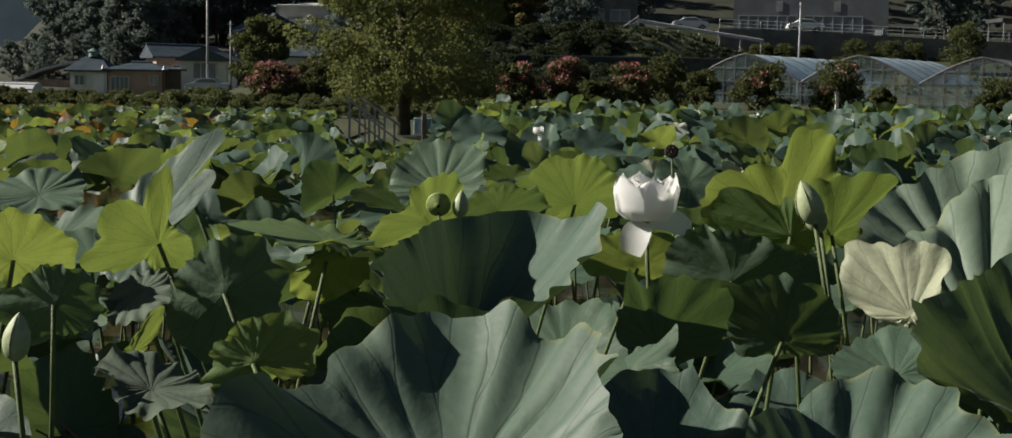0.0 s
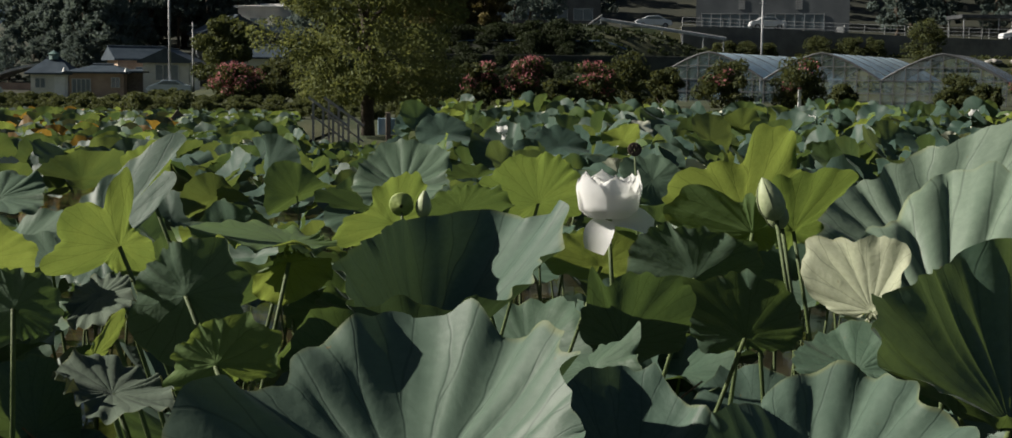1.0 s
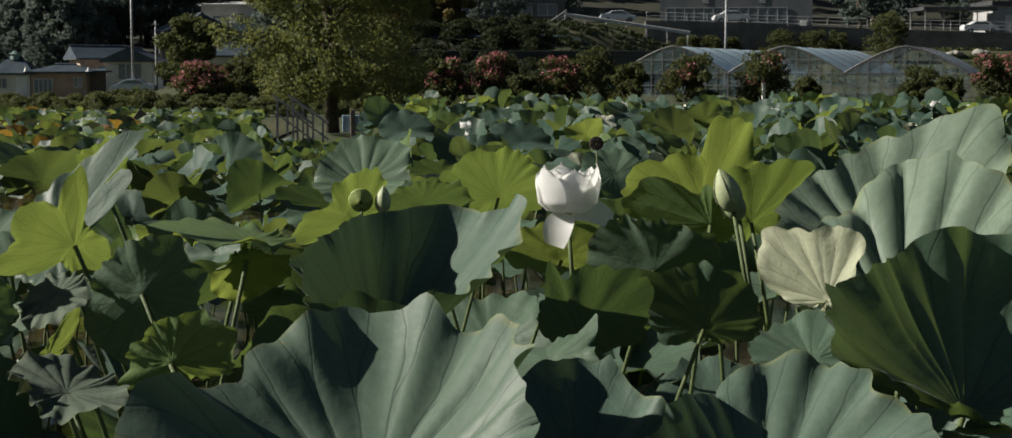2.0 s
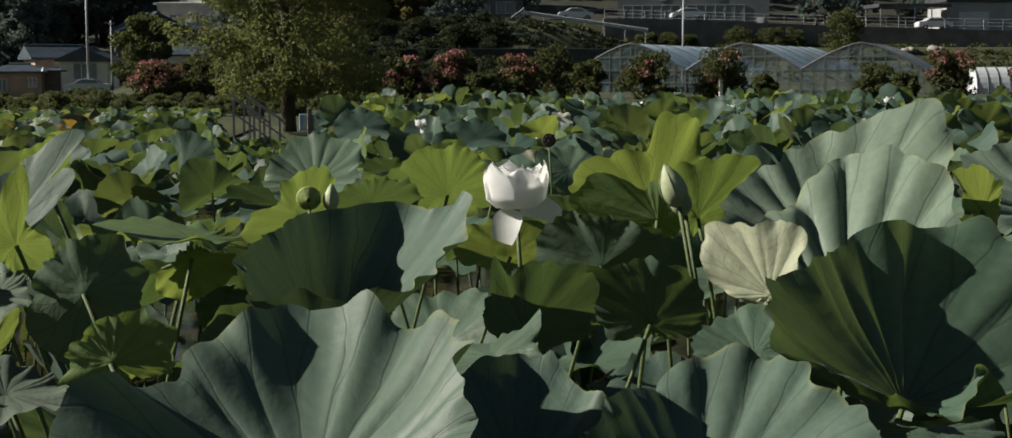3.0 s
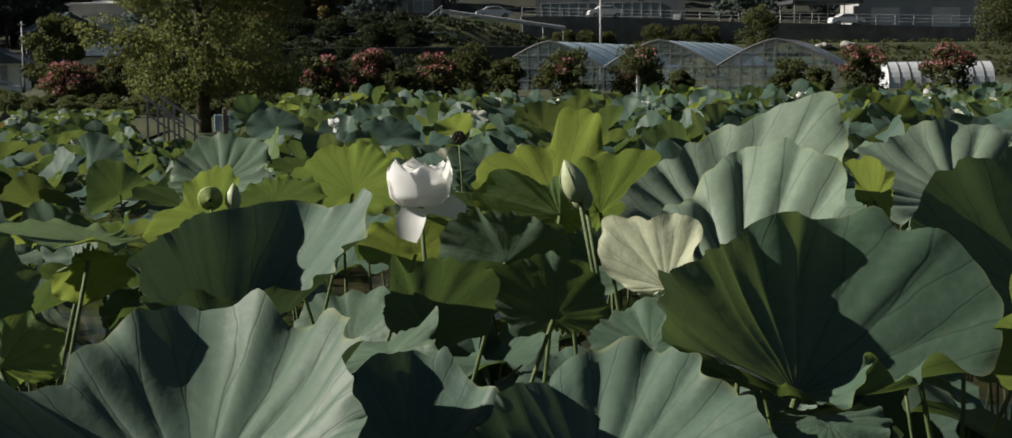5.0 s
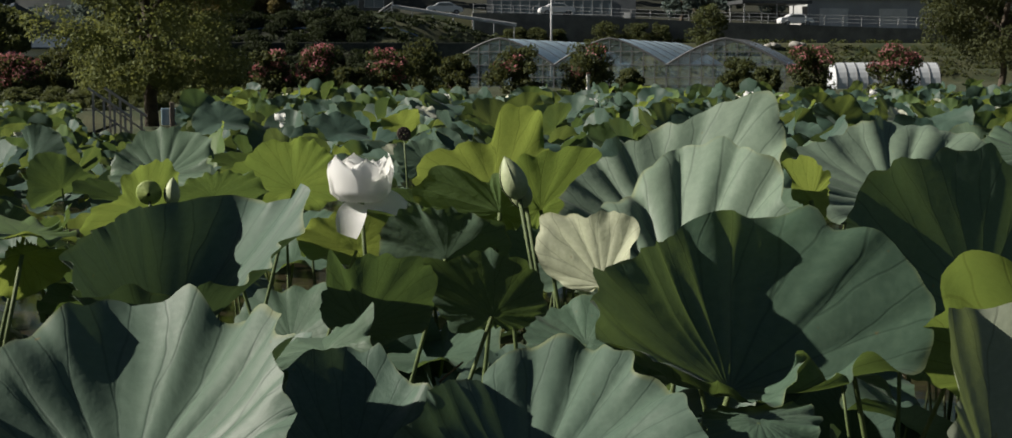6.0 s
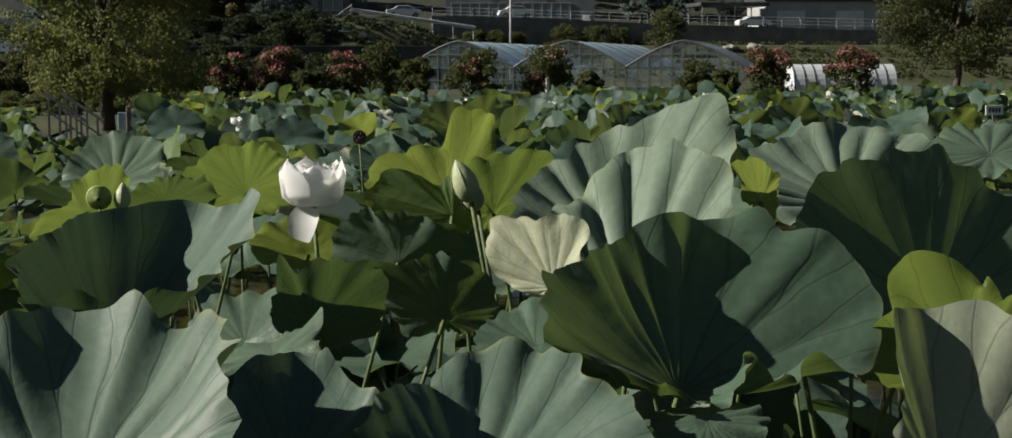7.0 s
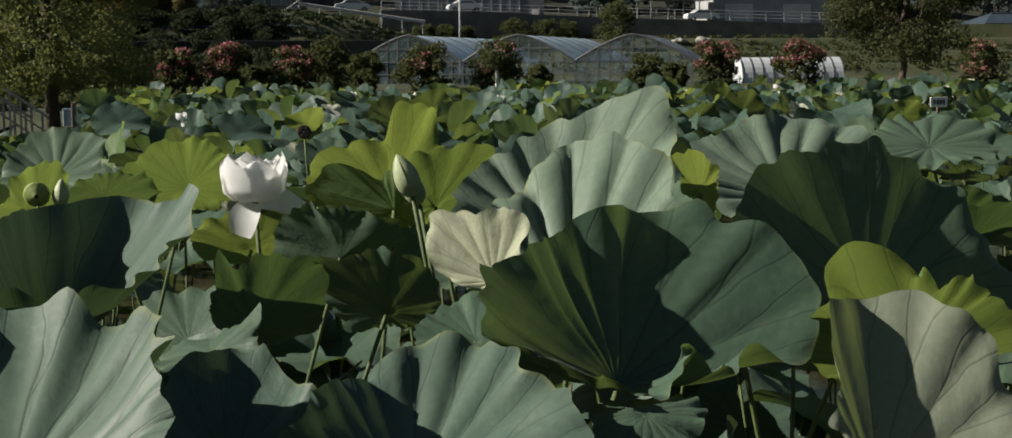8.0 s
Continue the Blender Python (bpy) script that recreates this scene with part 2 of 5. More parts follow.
def film_material(name, opacity, tint):
    n = Nodes(name)
    dirt = n.ramp(n.noise(1.3, 5, 0.65, n.object_coords()), 0.3, 0.75)
    d = n.add("ShaderNodeBsdfDiffuse", {"Color": (*tint, 1)})
    g = n.add("ShaderNodeBsdfGlossy", {"Color": (0.9, 0.93, 1, 1), "Roughness": 0.22})
    t = n.add("ShaderNodeBsdfTransparent")
    s = n.add("ShaderNodeMixShader", {0: 0.22, 1: d.outputs[0], 2: g.outputs[0]})
    f = n.math('ADD', opacity - 0.12, n.math('MULTIPLY', dirt, 0.24))
    return n.done(n.add("ShaderNodeMixShader", {0: f, 1: t.outputs[0], 2: s.outputs[0]}).outputs[0])


M_FILM = film_material("greenhouse_film", 0.13, (0.22, 0.33, 0.42))
M_FILM_ROOF = film_material("greenhouse_roof_film", 0.66, (0.50, 0.66, 0.78))


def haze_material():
    """A wooded mountain far away; the bright air before it is put in as a faint blue glow."""
    n = Nodes("distant_hill_haze_glow")
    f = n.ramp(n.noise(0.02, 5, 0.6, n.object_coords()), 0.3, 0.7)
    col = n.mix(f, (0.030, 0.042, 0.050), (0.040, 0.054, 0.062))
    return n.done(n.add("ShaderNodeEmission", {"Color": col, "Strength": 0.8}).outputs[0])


M_HAZE = haze_material()


def water_material():
    n = Nodes("pond_water")
    co = n.object_coords()
    rip = n.noise(7.0, 3, 0.5, co)
    mud = n.mix(n.ramp(n.noise(1.5, 4, 0.6, co), 0.35, 0.7), (0.018, 0.016, 0.010), (0.045, 0.036, 0.020))
    p = n.add("ShaderNodeBsdfPrincipled", {"Base Color": mud, "Roughness": 0.06, "Specular IOR Level": 0.5, "Normal": n.bump(rip, 0.05, 0.02)})
    return n.done(p.outputs[0])


M_WATER = water_material()


# ---- building helpers ----
def mesh_of(name, bm, *mats):
    me = bpy.data.meshes.new(name)
    bm.to_mesh(me)
    bm.free()
    for m in mats:
        me.materials.append(m)
    return me


def smooth(me):
    me.polygons.foreach_set("use_smooth", [True] * len(me.polygons))
    return me


def part(name, bm, material, parent, label="", round_=False):
    me = bm if isinstance(bm, bpy.types.Mesh) else mesh_of(name, bm, material)
    if round_:
        smooth(me)
    ob = new(name, me)
    ob.parent = parent
    if label:
        tagged(ob, label)
    return ob


def thing(name, x, y, z, label, category, group="", rz=0.0, kind=""):
    ob = new(name)
    ob.empty_display_size = 0.1
    ob.matrix_basis = pose(x, y, z, 0, 0, rz)
    return tagged(ob, label, category, group, kind)


def box(bm, x0, y0, z0, x1, y1, z1, bevel=0.0):
    r = bmesh.ops.create_cube(bm, size=1, matrix=Matrix.LocRotScale(((x0 + x1) / 2, (y0 + y1) / 2, (z0 + z1) / 2), None, (x1 - x0, y1 - y0, z1 - z0)))
    if bevel:
        es = list({e for v in r["verts"] for e in v.link_edges})
        bmesh.ops.bevel(bm, geom=es, offset=bevel, segments=1, affect='EDGES')
    return bm


def boxes(*rows, bevel=0.0):
    bm = bmesh.new()
    for r in rows:
        box(bm, *r, bevel=bevel)
    return bm


def tube(bm, points, radii, seg=8):
    """A round bar along a line of points."""
    rings = []
    pts = [Vector(p) for p in points]
    for i, p in enumerate(pts):
        d = (pts[min(i + 1, len(pts) - 1)] - pts[max(i - 1, 0)]).normalized()
        a = d.orthogonal().normalized() if i == 0 else (a - d * a.dot(d)).normalized()
        b = d.cross(a)
        r = radii[i] if isinstance(radii, (list, tuple)) else radii
        rings.append([bm.verts.new(p + (a * math.cos(k * 2 * math.pi / seg) + b * math.sin(k * 2 * math.pi / seg)) * r) for k in range(seg)])
    for q, s in zip(rings, rings[1:]):
        for k in range(seg):
            bm.faces.new((q[k], q[(k + 1) % seg], s[(k + 1) % seg], s[k]))
    bm.faces.new(rings[0][::-1])
    bm.faces.new(rings[-1])
    return bm


def prism(bm, profile, y0, y1):
    """Extrudes an x-z outline along y."""
    a = [bm.verts.new((x, y0, z)) for x, z in profile]
    b = [bm.verts.new((x, y1, z)) for x, z in profile]
    n = len(profile)
    for i in range(n):
        bm.faces.new((a[i], a[(i + 1) % n], b[(i + 1) % n], b[i]))
    bm.faces.new(a[::-1])
    bm.faces.new(b)
    bmesh.ops.recalc_face_normals(bm, faces=bm.faces[:])
    return bm


# ---- ground, water ----
def ease(v, a, b):
    t = max(0.0, min(1.0, (v - a) / (b - a)))
    return t * t * (3 - 2 * t)


def land(x, y):
    """Height of the ground: sunken lotus beds, dikes, a terraced bank and a wooded hill."""
    left = 1 - ease(x, -34, 2)
    s = 31.3 + 13 * (1 - ease(x, -5.0, -3.9))
    h = -0.25 * ease(y, 0.2, 0.9) * (1 - ease(y, s, s + 0.9)) + 0.25 * (1 - ease(y, 0.2, 0.9))
    h += ease(y, s, s + 1.7) * (0.30 + 0.25 * left) * (1 - ease(y, 60, 110))
    start = 125 + 12 * ease(x, 12, 20)
    bank_mid = (7.0 - 0.14 * max(0.0, x - 13)) * ease(y, start, 150) + 0.6 * ease(y, 152, 166)
    w = ease(x, 18, 34)
    right = (w * (1.4 * ease(y, 142, 147) + 1.4 * ease(y, 150, 155) + 1.6 * ease(y, 160, 164)) + (1 - w) * bank_mid)
    if y > 168.3:
        right = max(right, 7.6 - 1.5 * ease(x, 30, 75))
    right += 26 * ease(y, 205, 330)
    lefth = 5.0 * ease(y, 162, 195) + 15 * ease(y, 190, 330) * (0.8 + 0.2 * math.sin(x * 0.02 + 1))
    lefth *= ease(x / max(y, 1), -0.36, -0.30)
    h -= 0.55 * ease(-x, 18, 30) * ease(y, 72, 105) * (1 - ease(y, 152, 165))
    h += left * lefth + (1 - left) * right
    h += 0.05 * noise.noise(Vector((x * 0.3, y * 0.3, 0))) * (1 if y > 74 else 0.2)
    return h


def build_ground():
    xs = sorted(set(list(np.linspace(-900, -150, 12)) + list(np.linspace(-150, 150, 121)) + list(np.linspace(150, 900, 12))))
    ys = sorted(set(list(np.linspace(-300, -5, 8)) + list(np.linspace(-5, 2, 15)) + list(np.linspace(2, 31, 12)) + list(np.linspace(31, 40, 19))
                    + list(np.linspace(40, 73, 24)) + list(np.linspace(73, 75, 6)) + list(np.linspace(75, 140, 30)) + list(np.linspace(140, 168, 40))
                    + [168.2, 168.45] + list(np.linspace(170, 340, 60)) + list(np.linspace(340, 1500, 12))))
    verts = [(x, y, land(x, y)) for y in ys for x in xs]
    nx = len(xs)
    faces = [(j * nx + i, j * nx + i + 1, (j + 1) * nx + i + 1, (j + 1) * nx + i) for j in range(len(ys) - 1) for i in range(nx - 1)]
    me = bpy.data.meshes.new("ground")
    me.from_pydata(verts, [], faces)
    me.materials.append(M_GROUND)
    me.materials.append(M_SHADED_FLOOR)
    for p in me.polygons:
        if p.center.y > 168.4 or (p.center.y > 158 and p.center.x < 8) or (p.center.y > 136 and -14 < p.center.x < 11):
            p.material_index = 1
    smooth(me)
    tagged(new("ground", me), "earth banks and mown grass rising to a hill", "ground", kind="structure")


build_ground()
bm = bmesh.new()
vs = [bm.verts.new(p) for p in ((-45, 0.55, 0), (70, 0.55, 0), (70, 31.9, 0), (-4.2, 31.9, 0), (-4.2, 44.9, 0), (-45, 44.9, 0))]
bm.faces.new(vs)
tagged(new("water", mesh_of("water", bm, M_WATER)), "shallow muddy water under the lotus leaves", "water", kind="structure")


# ---- lotus leaves ----
def rim_at(rim, deg):
    """Reach and lift of a blade's rim at an angle, gliding between its bays and lobes."""
    n = len(rim)
    for i in range(n):
        a0, a1 = rim[i][0], rim[(i + 1) % n][0]
        span = (a1 - a0) % 360 or 360
        u = (deg - a0) % 360
        if u < span:
            t = u / span
            p = [rim[(i + k) % n] for k in (-1, 0, 1, 2)]
            out = []
            for k in (1, 2):
                v0, v1, v2, v3 = (q[k] for q in p)
                m1, m2 = (v2 - v0) * 0.35, (v3 - v1) * 0.35
                out.append(v1 * (2 * t ** 3 - 3 * t * t + 1) + m1 * (t ** 3 - 2 * t * t + t) + v2 * (3 * t * t - 2 * t ** 3) + m2 * (t ** 3 - t * t))
            return out
    return rim[0][1:]


def waves(rnd, ks, a):
    """A soft uneven wave round the blade, about -1 to 1."""
    total = sum(rnd.uniform(0.4, 1.0) * np.sin(k * a + rnd.uniform(0, 6.28)) for k in ks)
    return total / (0.55 * len(ks)) ** 0.5 * 0.8


def blade_points(rings, seg, R, rim, seed=1, fold=0.03, ruffle=0.02, quilt=0.01, power=1.5, dip=0.04, lips=()):
    """Points of a round peltate blade in its own plane: reach and lift round the rim, broad folds that open towards it,
    a fine ruffle at the very edge, a slight swelling between the veins, and lips where the rim rolls up."""
    rnd = random.Random(seed)
    a = np.arange(seg) * 2 * np.pi / seg
    reach = np.array([rim_at(rim, 360 * j / seg) for j in range(seg)])
    s = ((np.arange(1, rings + 1) / rings) ** 0.8)[:, None]
    edge = waves(rnd, (8, 11, 15, 19), a) + 0.45 * waves(rnd, (26, 33, 41), a)
    bay = np.abs(np.cos(10.5 * a + 0.3 * np.sin(3 * a + seed)))
    rad = reach[:, 0] * s * (1 + s ** 8 * (0.034 * edge + 0.034 * (0.5 - bay ** 3)))
    z = reach[:, 1] * s ** power - dip * np.exp(-(s / 0.13) ** 2)
    base = np.stack((rad * np.cos(a), rad * np.sin(a), z + 0 * rad), -1)
    du = np.roll(base, -1, 1) - np.roll(base, 1, 1)
    dv = np.gradient(base, axis=0)
    nrm = np.cross(dv, du)
    nrm /= np.linalg.norm(nrm, axis=-1, keepdims=True) + 1e-9
    out = fold * (s ** 2.2 * waves(rnd, (3, 4, 6, 7), a) + 0.6 * s ** 3 * waves(rnd, (8, 10, 13), a))
    out = out + ruffle * s ** 5 * waves(rnd, (9, 12, 15, 21), a) + 0.6 * ruffle * s ** 12 * edge
    out = out + quilt * s ** 1.2 * (np.abs(np.cos(10.5 * a)) ** 0.7 - 0.6) * (0.8 + 0.5 * waves(rnd, (2, 3, 5), a)) * (1.15 - 0.5 * s ** 4)
    out = out + 0.012 * np.sin(3.1 * s * np.cos(a + seed) * 2.2 + seed) * np.sin(2.7 * s * np.sin(a) * 2.4 + 2 * seed) * s
    out = out - 0.05 * np.maximum(0, (s - 0.86) / 0.14) ** 2 * np.maximum(0, waves(rnd, (2, 3, 5, 7), a))
    for deg, width, size in lips:
        near = np.exp(-(((np.degrees(a) - deg + 180) % 360 - 180) / width) ** 2)
        out = out + size * near * np.maximum(0, (s - 0.72) / 0.28) ** 1.6
    pts = np.concatenate((np.array([[0, 0, -dip]]), (base + nrm * out[..., None]).reshape(-1, 3))) * R
    uvs = np.concatenate((np.array([[0.5, 0.5]]), np.stack((0.5 + 0.5 * s * np.cos(a), 0.5 + 0.5 * s * np.sin(a)), -1).reshape(-1, 2)))
    return pts, uvs


def blade_faces(rings, seg):
    f = [(0, 1 + j, 1 + (j + 1) % seg) for j in range(seg)]
    for i in range(rings - 1):
        o, p = 1 + i * seg, 1 + (i + 1) * seg
        f += [(o + j, p + j, p + (j + 1) % seg, o + (j + 1) % seg) for j in range(seg)]
    return f


def blade_frame(nrm, spin=0.0):
    """Blade axes for the direction that its upper side faces."""
    nrm = Vector(nrm).normalized()
    ex = (Vector((1, 0, 0)) - nrm * nrm.x).normalized()
    m = Matrix((ex, nrm.cross(ex), nrm)).transposed()
    return m.to_4x4() @ Matrix.Rotation(radians(spin), 4, 'Z')


def tilted(toward_viewer, lean):
    t, l = radians(toward_viewer), radians(lean)
    return math.sin(l) * math.cos(t * 0.5), -math.sin(t), math.cos(t) * math.cos(l)


def blade_mesh(name, pts, uvs, faces, mat, m=None):
    me = bpy.data.meshes.new(name)
    me.from_pydata([(m @ Vector(p)) if m else tuple(p) for p in pts], [], faces)
    layer = me.uv_layers.new(name="UVMap")
    flat = np.array(uvs)[np.array([l.vertex_index for l in me.loops])]
    layer.data.foreach_set("uv", flat.astype(np.float32).ravel())
    me.materials.append(mat)
    return smooth(me)


def stalk_bm(drop, bend=(0.0, 0.0), thick=0.006):
    bm = bmesh.new()
    pts = []
    for i in range(9):
        s = i / 8
        pts.append((bend[0] * (1.4 * s - 0.4 * s * s) + 0.012 * math.sin(5 * s), bend[1] * s, -drop * s))
    return tube(bm, pts, [thick * (0.8 + 0.5 * i / 8) for i in range(9)], 7)


HUBS = []
LEAF_GROUP = "lotus leaves standing in the pond"


def lotus_leaf(x, y, z, R, nrm, label, mat=None, spin=0, bend=None, rings=18, seg=200, stalk=True, **shape):
    """One large leaf at its stalk's top; everything is in metres and degrees."""
    ob = thing("lotus_leaf", x, y, z, label, "lotus leaf", LEAF_GROUP)
    HUBS.append((x, y, min(0.25, 0.75 * R)))
    pts, uvs = blade_points(rings, seg, R, **shape)
    m = blade_frame(nrm, spin)
    part("blade", blade_mesh("blade", pts, uvs, blade_faces(rings, seg), mat or M_LEAF, m), None, ob)
    if stalk:
        bend = bend or (0.34 * math.sin(7.3 * x + 2.1 * y), 0.16 + 0.14 * math.sin(5 * x))
        st = part("stalk", stalk_bm(z + 0.1, bend), M_STALK, ob, "green prickly stalk", True)
        st.location = m @ Vector((0, 0, -shape.get("dip", 0.04) * R))
    return ob


GREY = "large blue-green waxy lotus leaf with a ruffled rim"
DARK = "dark green cupped lotus leaf lying in shade"
GLOW = "yellow-green lotus leaf glowing in the low sun"
WITHERED = "withered grey-brown lotus leaf sagging over the water"
PALE = "lotus leaf turned over, showing its pale underside"

lotus_leaf(-0.069, 1.920, 1.082, 0.294, (-0.08, -0.33, 0.94), GREY, M_LEAF_OLD, seed=3, fold=0.075, ruffle=0.033, quilt=0.05, rim=(
    (4, 0.75, 0.46), (30, 0.93, 0.42), (50, 1.08, 0.42), (63, 1.07, 0.34), (75, 1.18, 0.42), (84, 1.17, 0.35), (92, 1.22, 0.38), (101, 1.18, 0.37), (120, 1.00, 0.34), (135, 0.91, 0.30), (149, 0.94, 0.40), (167, 1.05, 0.50), (213, 0.77, 0.42), (265, 0.82, 0.32), (309, 0.80, 0.35)))
lotus_leaf(0.462, 1.900, 1.069, 0.231, (-0.09, -0.30, 0.95), GREY, M_LEAF_OLD, seed=4, fold=0.057, ruffle=0.030, quilt=0.05, lips=((140, 12, 0.16),), rim=(
    (12, 0.99, 0.39), (37, 1.07, 0.31), (54, 1.21, 0.35), (62, 1.24, 0.28), (69, 1.27, 0.31), (77, 1.21, 0.31), (86, 1.06, 0.36), (96, 0.81, 0.33), (115, 0.72, 0.42), (146, 0.68, 0.41), (186, 0.80, 0.29), (237, 0.97, 0.30), (288, 0.98, 0.31), (347, 1.01, 0.38)))
lotus_leaf(0.230, 2.020, 1.070, 0.174, (0.20, -0.38, 0.90), DARK, M_LEAF_OLD, seed=5, fold=0.054, ruffle=0.045, quilt=0.016, lips=((150, 14, 0.18), (45, 9, 0.12)), rim=(
    (6, 0.84, 0.40), (44, 0.93, 0.48), (59, 1.01, 0.38), (76, 1.28, 0.34), (89, 1.39, 0.34), (102, 1.19, 0.34), (124, 1.00, 0.39), (153, 0.82, 0.44), (203, 0.93, 0.46), (239, 1.10, 0.31), (281, 0.88, 0.35), (323, 0.76, 0.38)))
lotus_leaf(0.866, 2.250, 1.123, 0.296, (0.23, -0.44, 0.87), GREY, M_LEAF, seed=6, fold=0.046, ruffle=0.027, quilt=0.05, lips=((305, 22, 0.09), (216, 14, 0.13), (350, 8, 0.09)), rim=(
    (4, 1.02, 0.31), (19, 1.38, 0.36), (35, 1.63, 0.43), (46, 1.70, 0.47), (54, 1.64, 0.39), (60, 1.65, 0.41), (67, 1.53, 0.31), (74, 1.42, 0.33), (86, 1.26, 0.35), (105, 0.94, 0.33), (136, 0.84, 0.34), (169, 0.94, 0.36), (187, 1.03, 0.35), (207, 0.98, 0.43), (220, 0.90, 0.42), (235, 0.78, 0.38), (254, 0.55, 0.35), (299, 0.38, 0.37), (331, 0.52, 0.29), (350, 0.66, 0.30)))
lotus_leaf(0.901, 2.680, 1.179, 0.296, (-0.29, -0.61, 0.74), GREY, M_LEAF_SUNLIT, seed=7, fold=0.040, ruffle=0.018, quilt=0.14, rim=(
    (2, 0.77, 0.15), (33, 1.00, 0.20), (48, 1.25, 0.19), (56, 1.31, 0.20), (63, 1.38, 0.19), (71, 1.36, 0.12), (78, 1.37, 0.15), (88, 1.23, 0.14), (96, 0.98, 0.13), (118, 0.88, 0.21), (154, 0.65, 0.21), (216, 0.48, 0.16), (256, 0.43, 0.15), (297, 0.51, 0.14)))
lotus_leaf(0.967, 3.050, 1.255, 0.273, (-0.28, -0.58, 0.77), GREY, M_LEAF_SUNLIT, seed=8, fold=0.050, ruffle=0.018, quilt=0.065, rim=(
    (21, 1.17, 0.28), (34, 1.44, 0.41), (43, 1.51, 0.47), (52, 1.37, 0.35), (66, 1.20, 0.26), (83, 1.08, 0.25), (100, 0.92, 0.23), (131, 0.86, 0.30), (159, 0.77, 0.37), (206, 0.69, 0.39), (277, 0.73, 0.37), (352, 0.88, 0.14)))
lotus_leaf(1.538, 2.720, 1.144, 0.345, (0.18, -0.89, 0.41), DARK, M_LEAF, seed=9, fold=0.024, ruffle=0.018, quilt=0.012, rim=(
    (23, 0.98, 0.10), (38, 1.03, 0.09), (54, 1.03, 0.06), (75, 1.03, 0.05), (91, 1.00, 0.04), (109, 0.99, 0.05), (128, 1.03, 0.10), (149, 1.00, 0.07), (174, 1.04, 0.12), (199, 0.75, 0.03), (256, 0.41, 0.05), (296, 0.37, 0.07), (337, 0.75, 0.08), (359, 1.13, 0.06)))
lotus_leaf(1.658, 3.400, 1.308, 0.264, (-0.03, -0.45, 0.89), GREY, M_LEAF_SUNLIT, seed=10, fold=0.041, ruffle=0.018, quilt=0.065, rim=(
    (31, 1.25, 0.23), (50, 1.23, 0.27), (68, 1.17, 0.23), (89, 1.06, 0.22), (113, 0.96, 0.19), (141, 1.01, 0.20), (185, 0.98, 0.18), (224, 0.91, 0.23), (281, 0.79, 0.26), (320, 0.71, 0.19), (359, 0.99, 0.12)))
lotus_leaf(2.431, 4.100, 1.376, 0.216, (-0.01, -0.32, 0.95), GREY, M_LEAF, seed=11, fold=0.041, ruffle=0.045, quilt=0.036, rim=(
    (28, 1.36, 0.01), (50, 1.23, 0.06), (78, 1.07, 0.06), (128, 0.81, 0.03), (186, 0.94, -0.00), (222, 0.98, 0.03), (281, 0.82, 0.08), (355, 1.02, 0.00)))
lotus_leaf(1.128, 1.860, 1.044, 0.258, (0.10, -0.64, 0.76), PALE, M_LEAF_UNDER, seed=12, fold=0.047, ruffle=0.021, quilt=0.020, rim=(
    (6, 0.92, 0.20), (28, 1.08, 0.18), (44, 1.30, 0.22), (54, 1.36, 0.24), (65, 1.32, 0.22), (77, 1.21, 0.19), (91, 1.13, 0.25), (97, 0.83, 0.25), (107, 0.49, 0.22), (156, 0.23, 0.14), (205, 0.21, 0.18), (254, 0.38, 0.21), (314, 0.54, 0.30)))
lotus_leaf(1.502, 2.500, 1.069, 0.283, (-0.23, 0.80, 0.55), GLOW, M_LEAF_YOUNG, seed=13, fold=0.041, ruffle=0.04, quilt=0.008, rim=(
    (5, 1.12, 0.01), (42, 1.00, 0.04), (80, 0.36, 0.03), (119, 0.36, 0.02), (158, 0.39, 0.01), (224, 1.16, 0.07), (230, 1.54, 0.01), (237, 1.46, 0.04), (245, 1.23, 0.04), (255, 0.95, 0.00), (276, 0.64, 0.05), (298, 0.70, 0.08), (334, 0.76, 0.02)))
lotus_leaf(-0.082, 3.000, 1.071, 0.243, (-0.01, -0.24, 0.97), DARK, M_LEAF_OLD, seed=14, fold=0.020, ruffle=0.021, quilt=0.006, lips=((262, 7, 0.10), (300, 8, 0.10), (240, 8, 0.12)), power=1.3, rim=(
    (16, 1.20, 1.00), (33, 1.45, 1.15), (52, 1.57, 0.86), (66, 1.69, 0.79), (83, 1.32, 0.85), (110, 0.79, 0.97), (149, 0.47, 1.02), (188, 0.53, 1.08), (227, 0.93, 1.02), (241, 1.21, 0.86), (250, 1.11, 0.90), (263, 0.97, 0.91), (280, 0.94, 0.87), (300, 0.93, 0.86), (330, 0.92, 0.86), (359, 1.00, 0.93)))
lotus_leaf(0.707, 3.700, 1.310, 0.204, (-0.18, 0.80, 0.58), GLOW, M_LEAF_YOUNG, seed=15, fold=0.041, ruffle=0.030, quilt=0.008, rim=(
    (0, 0.40, 0.05), (41, 0.28, 0.04), (82, 0.31, 0.03), (124, 0.28, 0.07), (167, 0.57, 0.10), (195, 1.01, 0.01), (211, 1.28, 0.03), (220, 1.19, 0.07), (234, 0.99, 0.06), (261, 0.94, 0.02), (268, 1.35, 0.08), (283, 1.40, 0.05), (293, 1.23, 0.04), (310, 0.91, 0.03)))
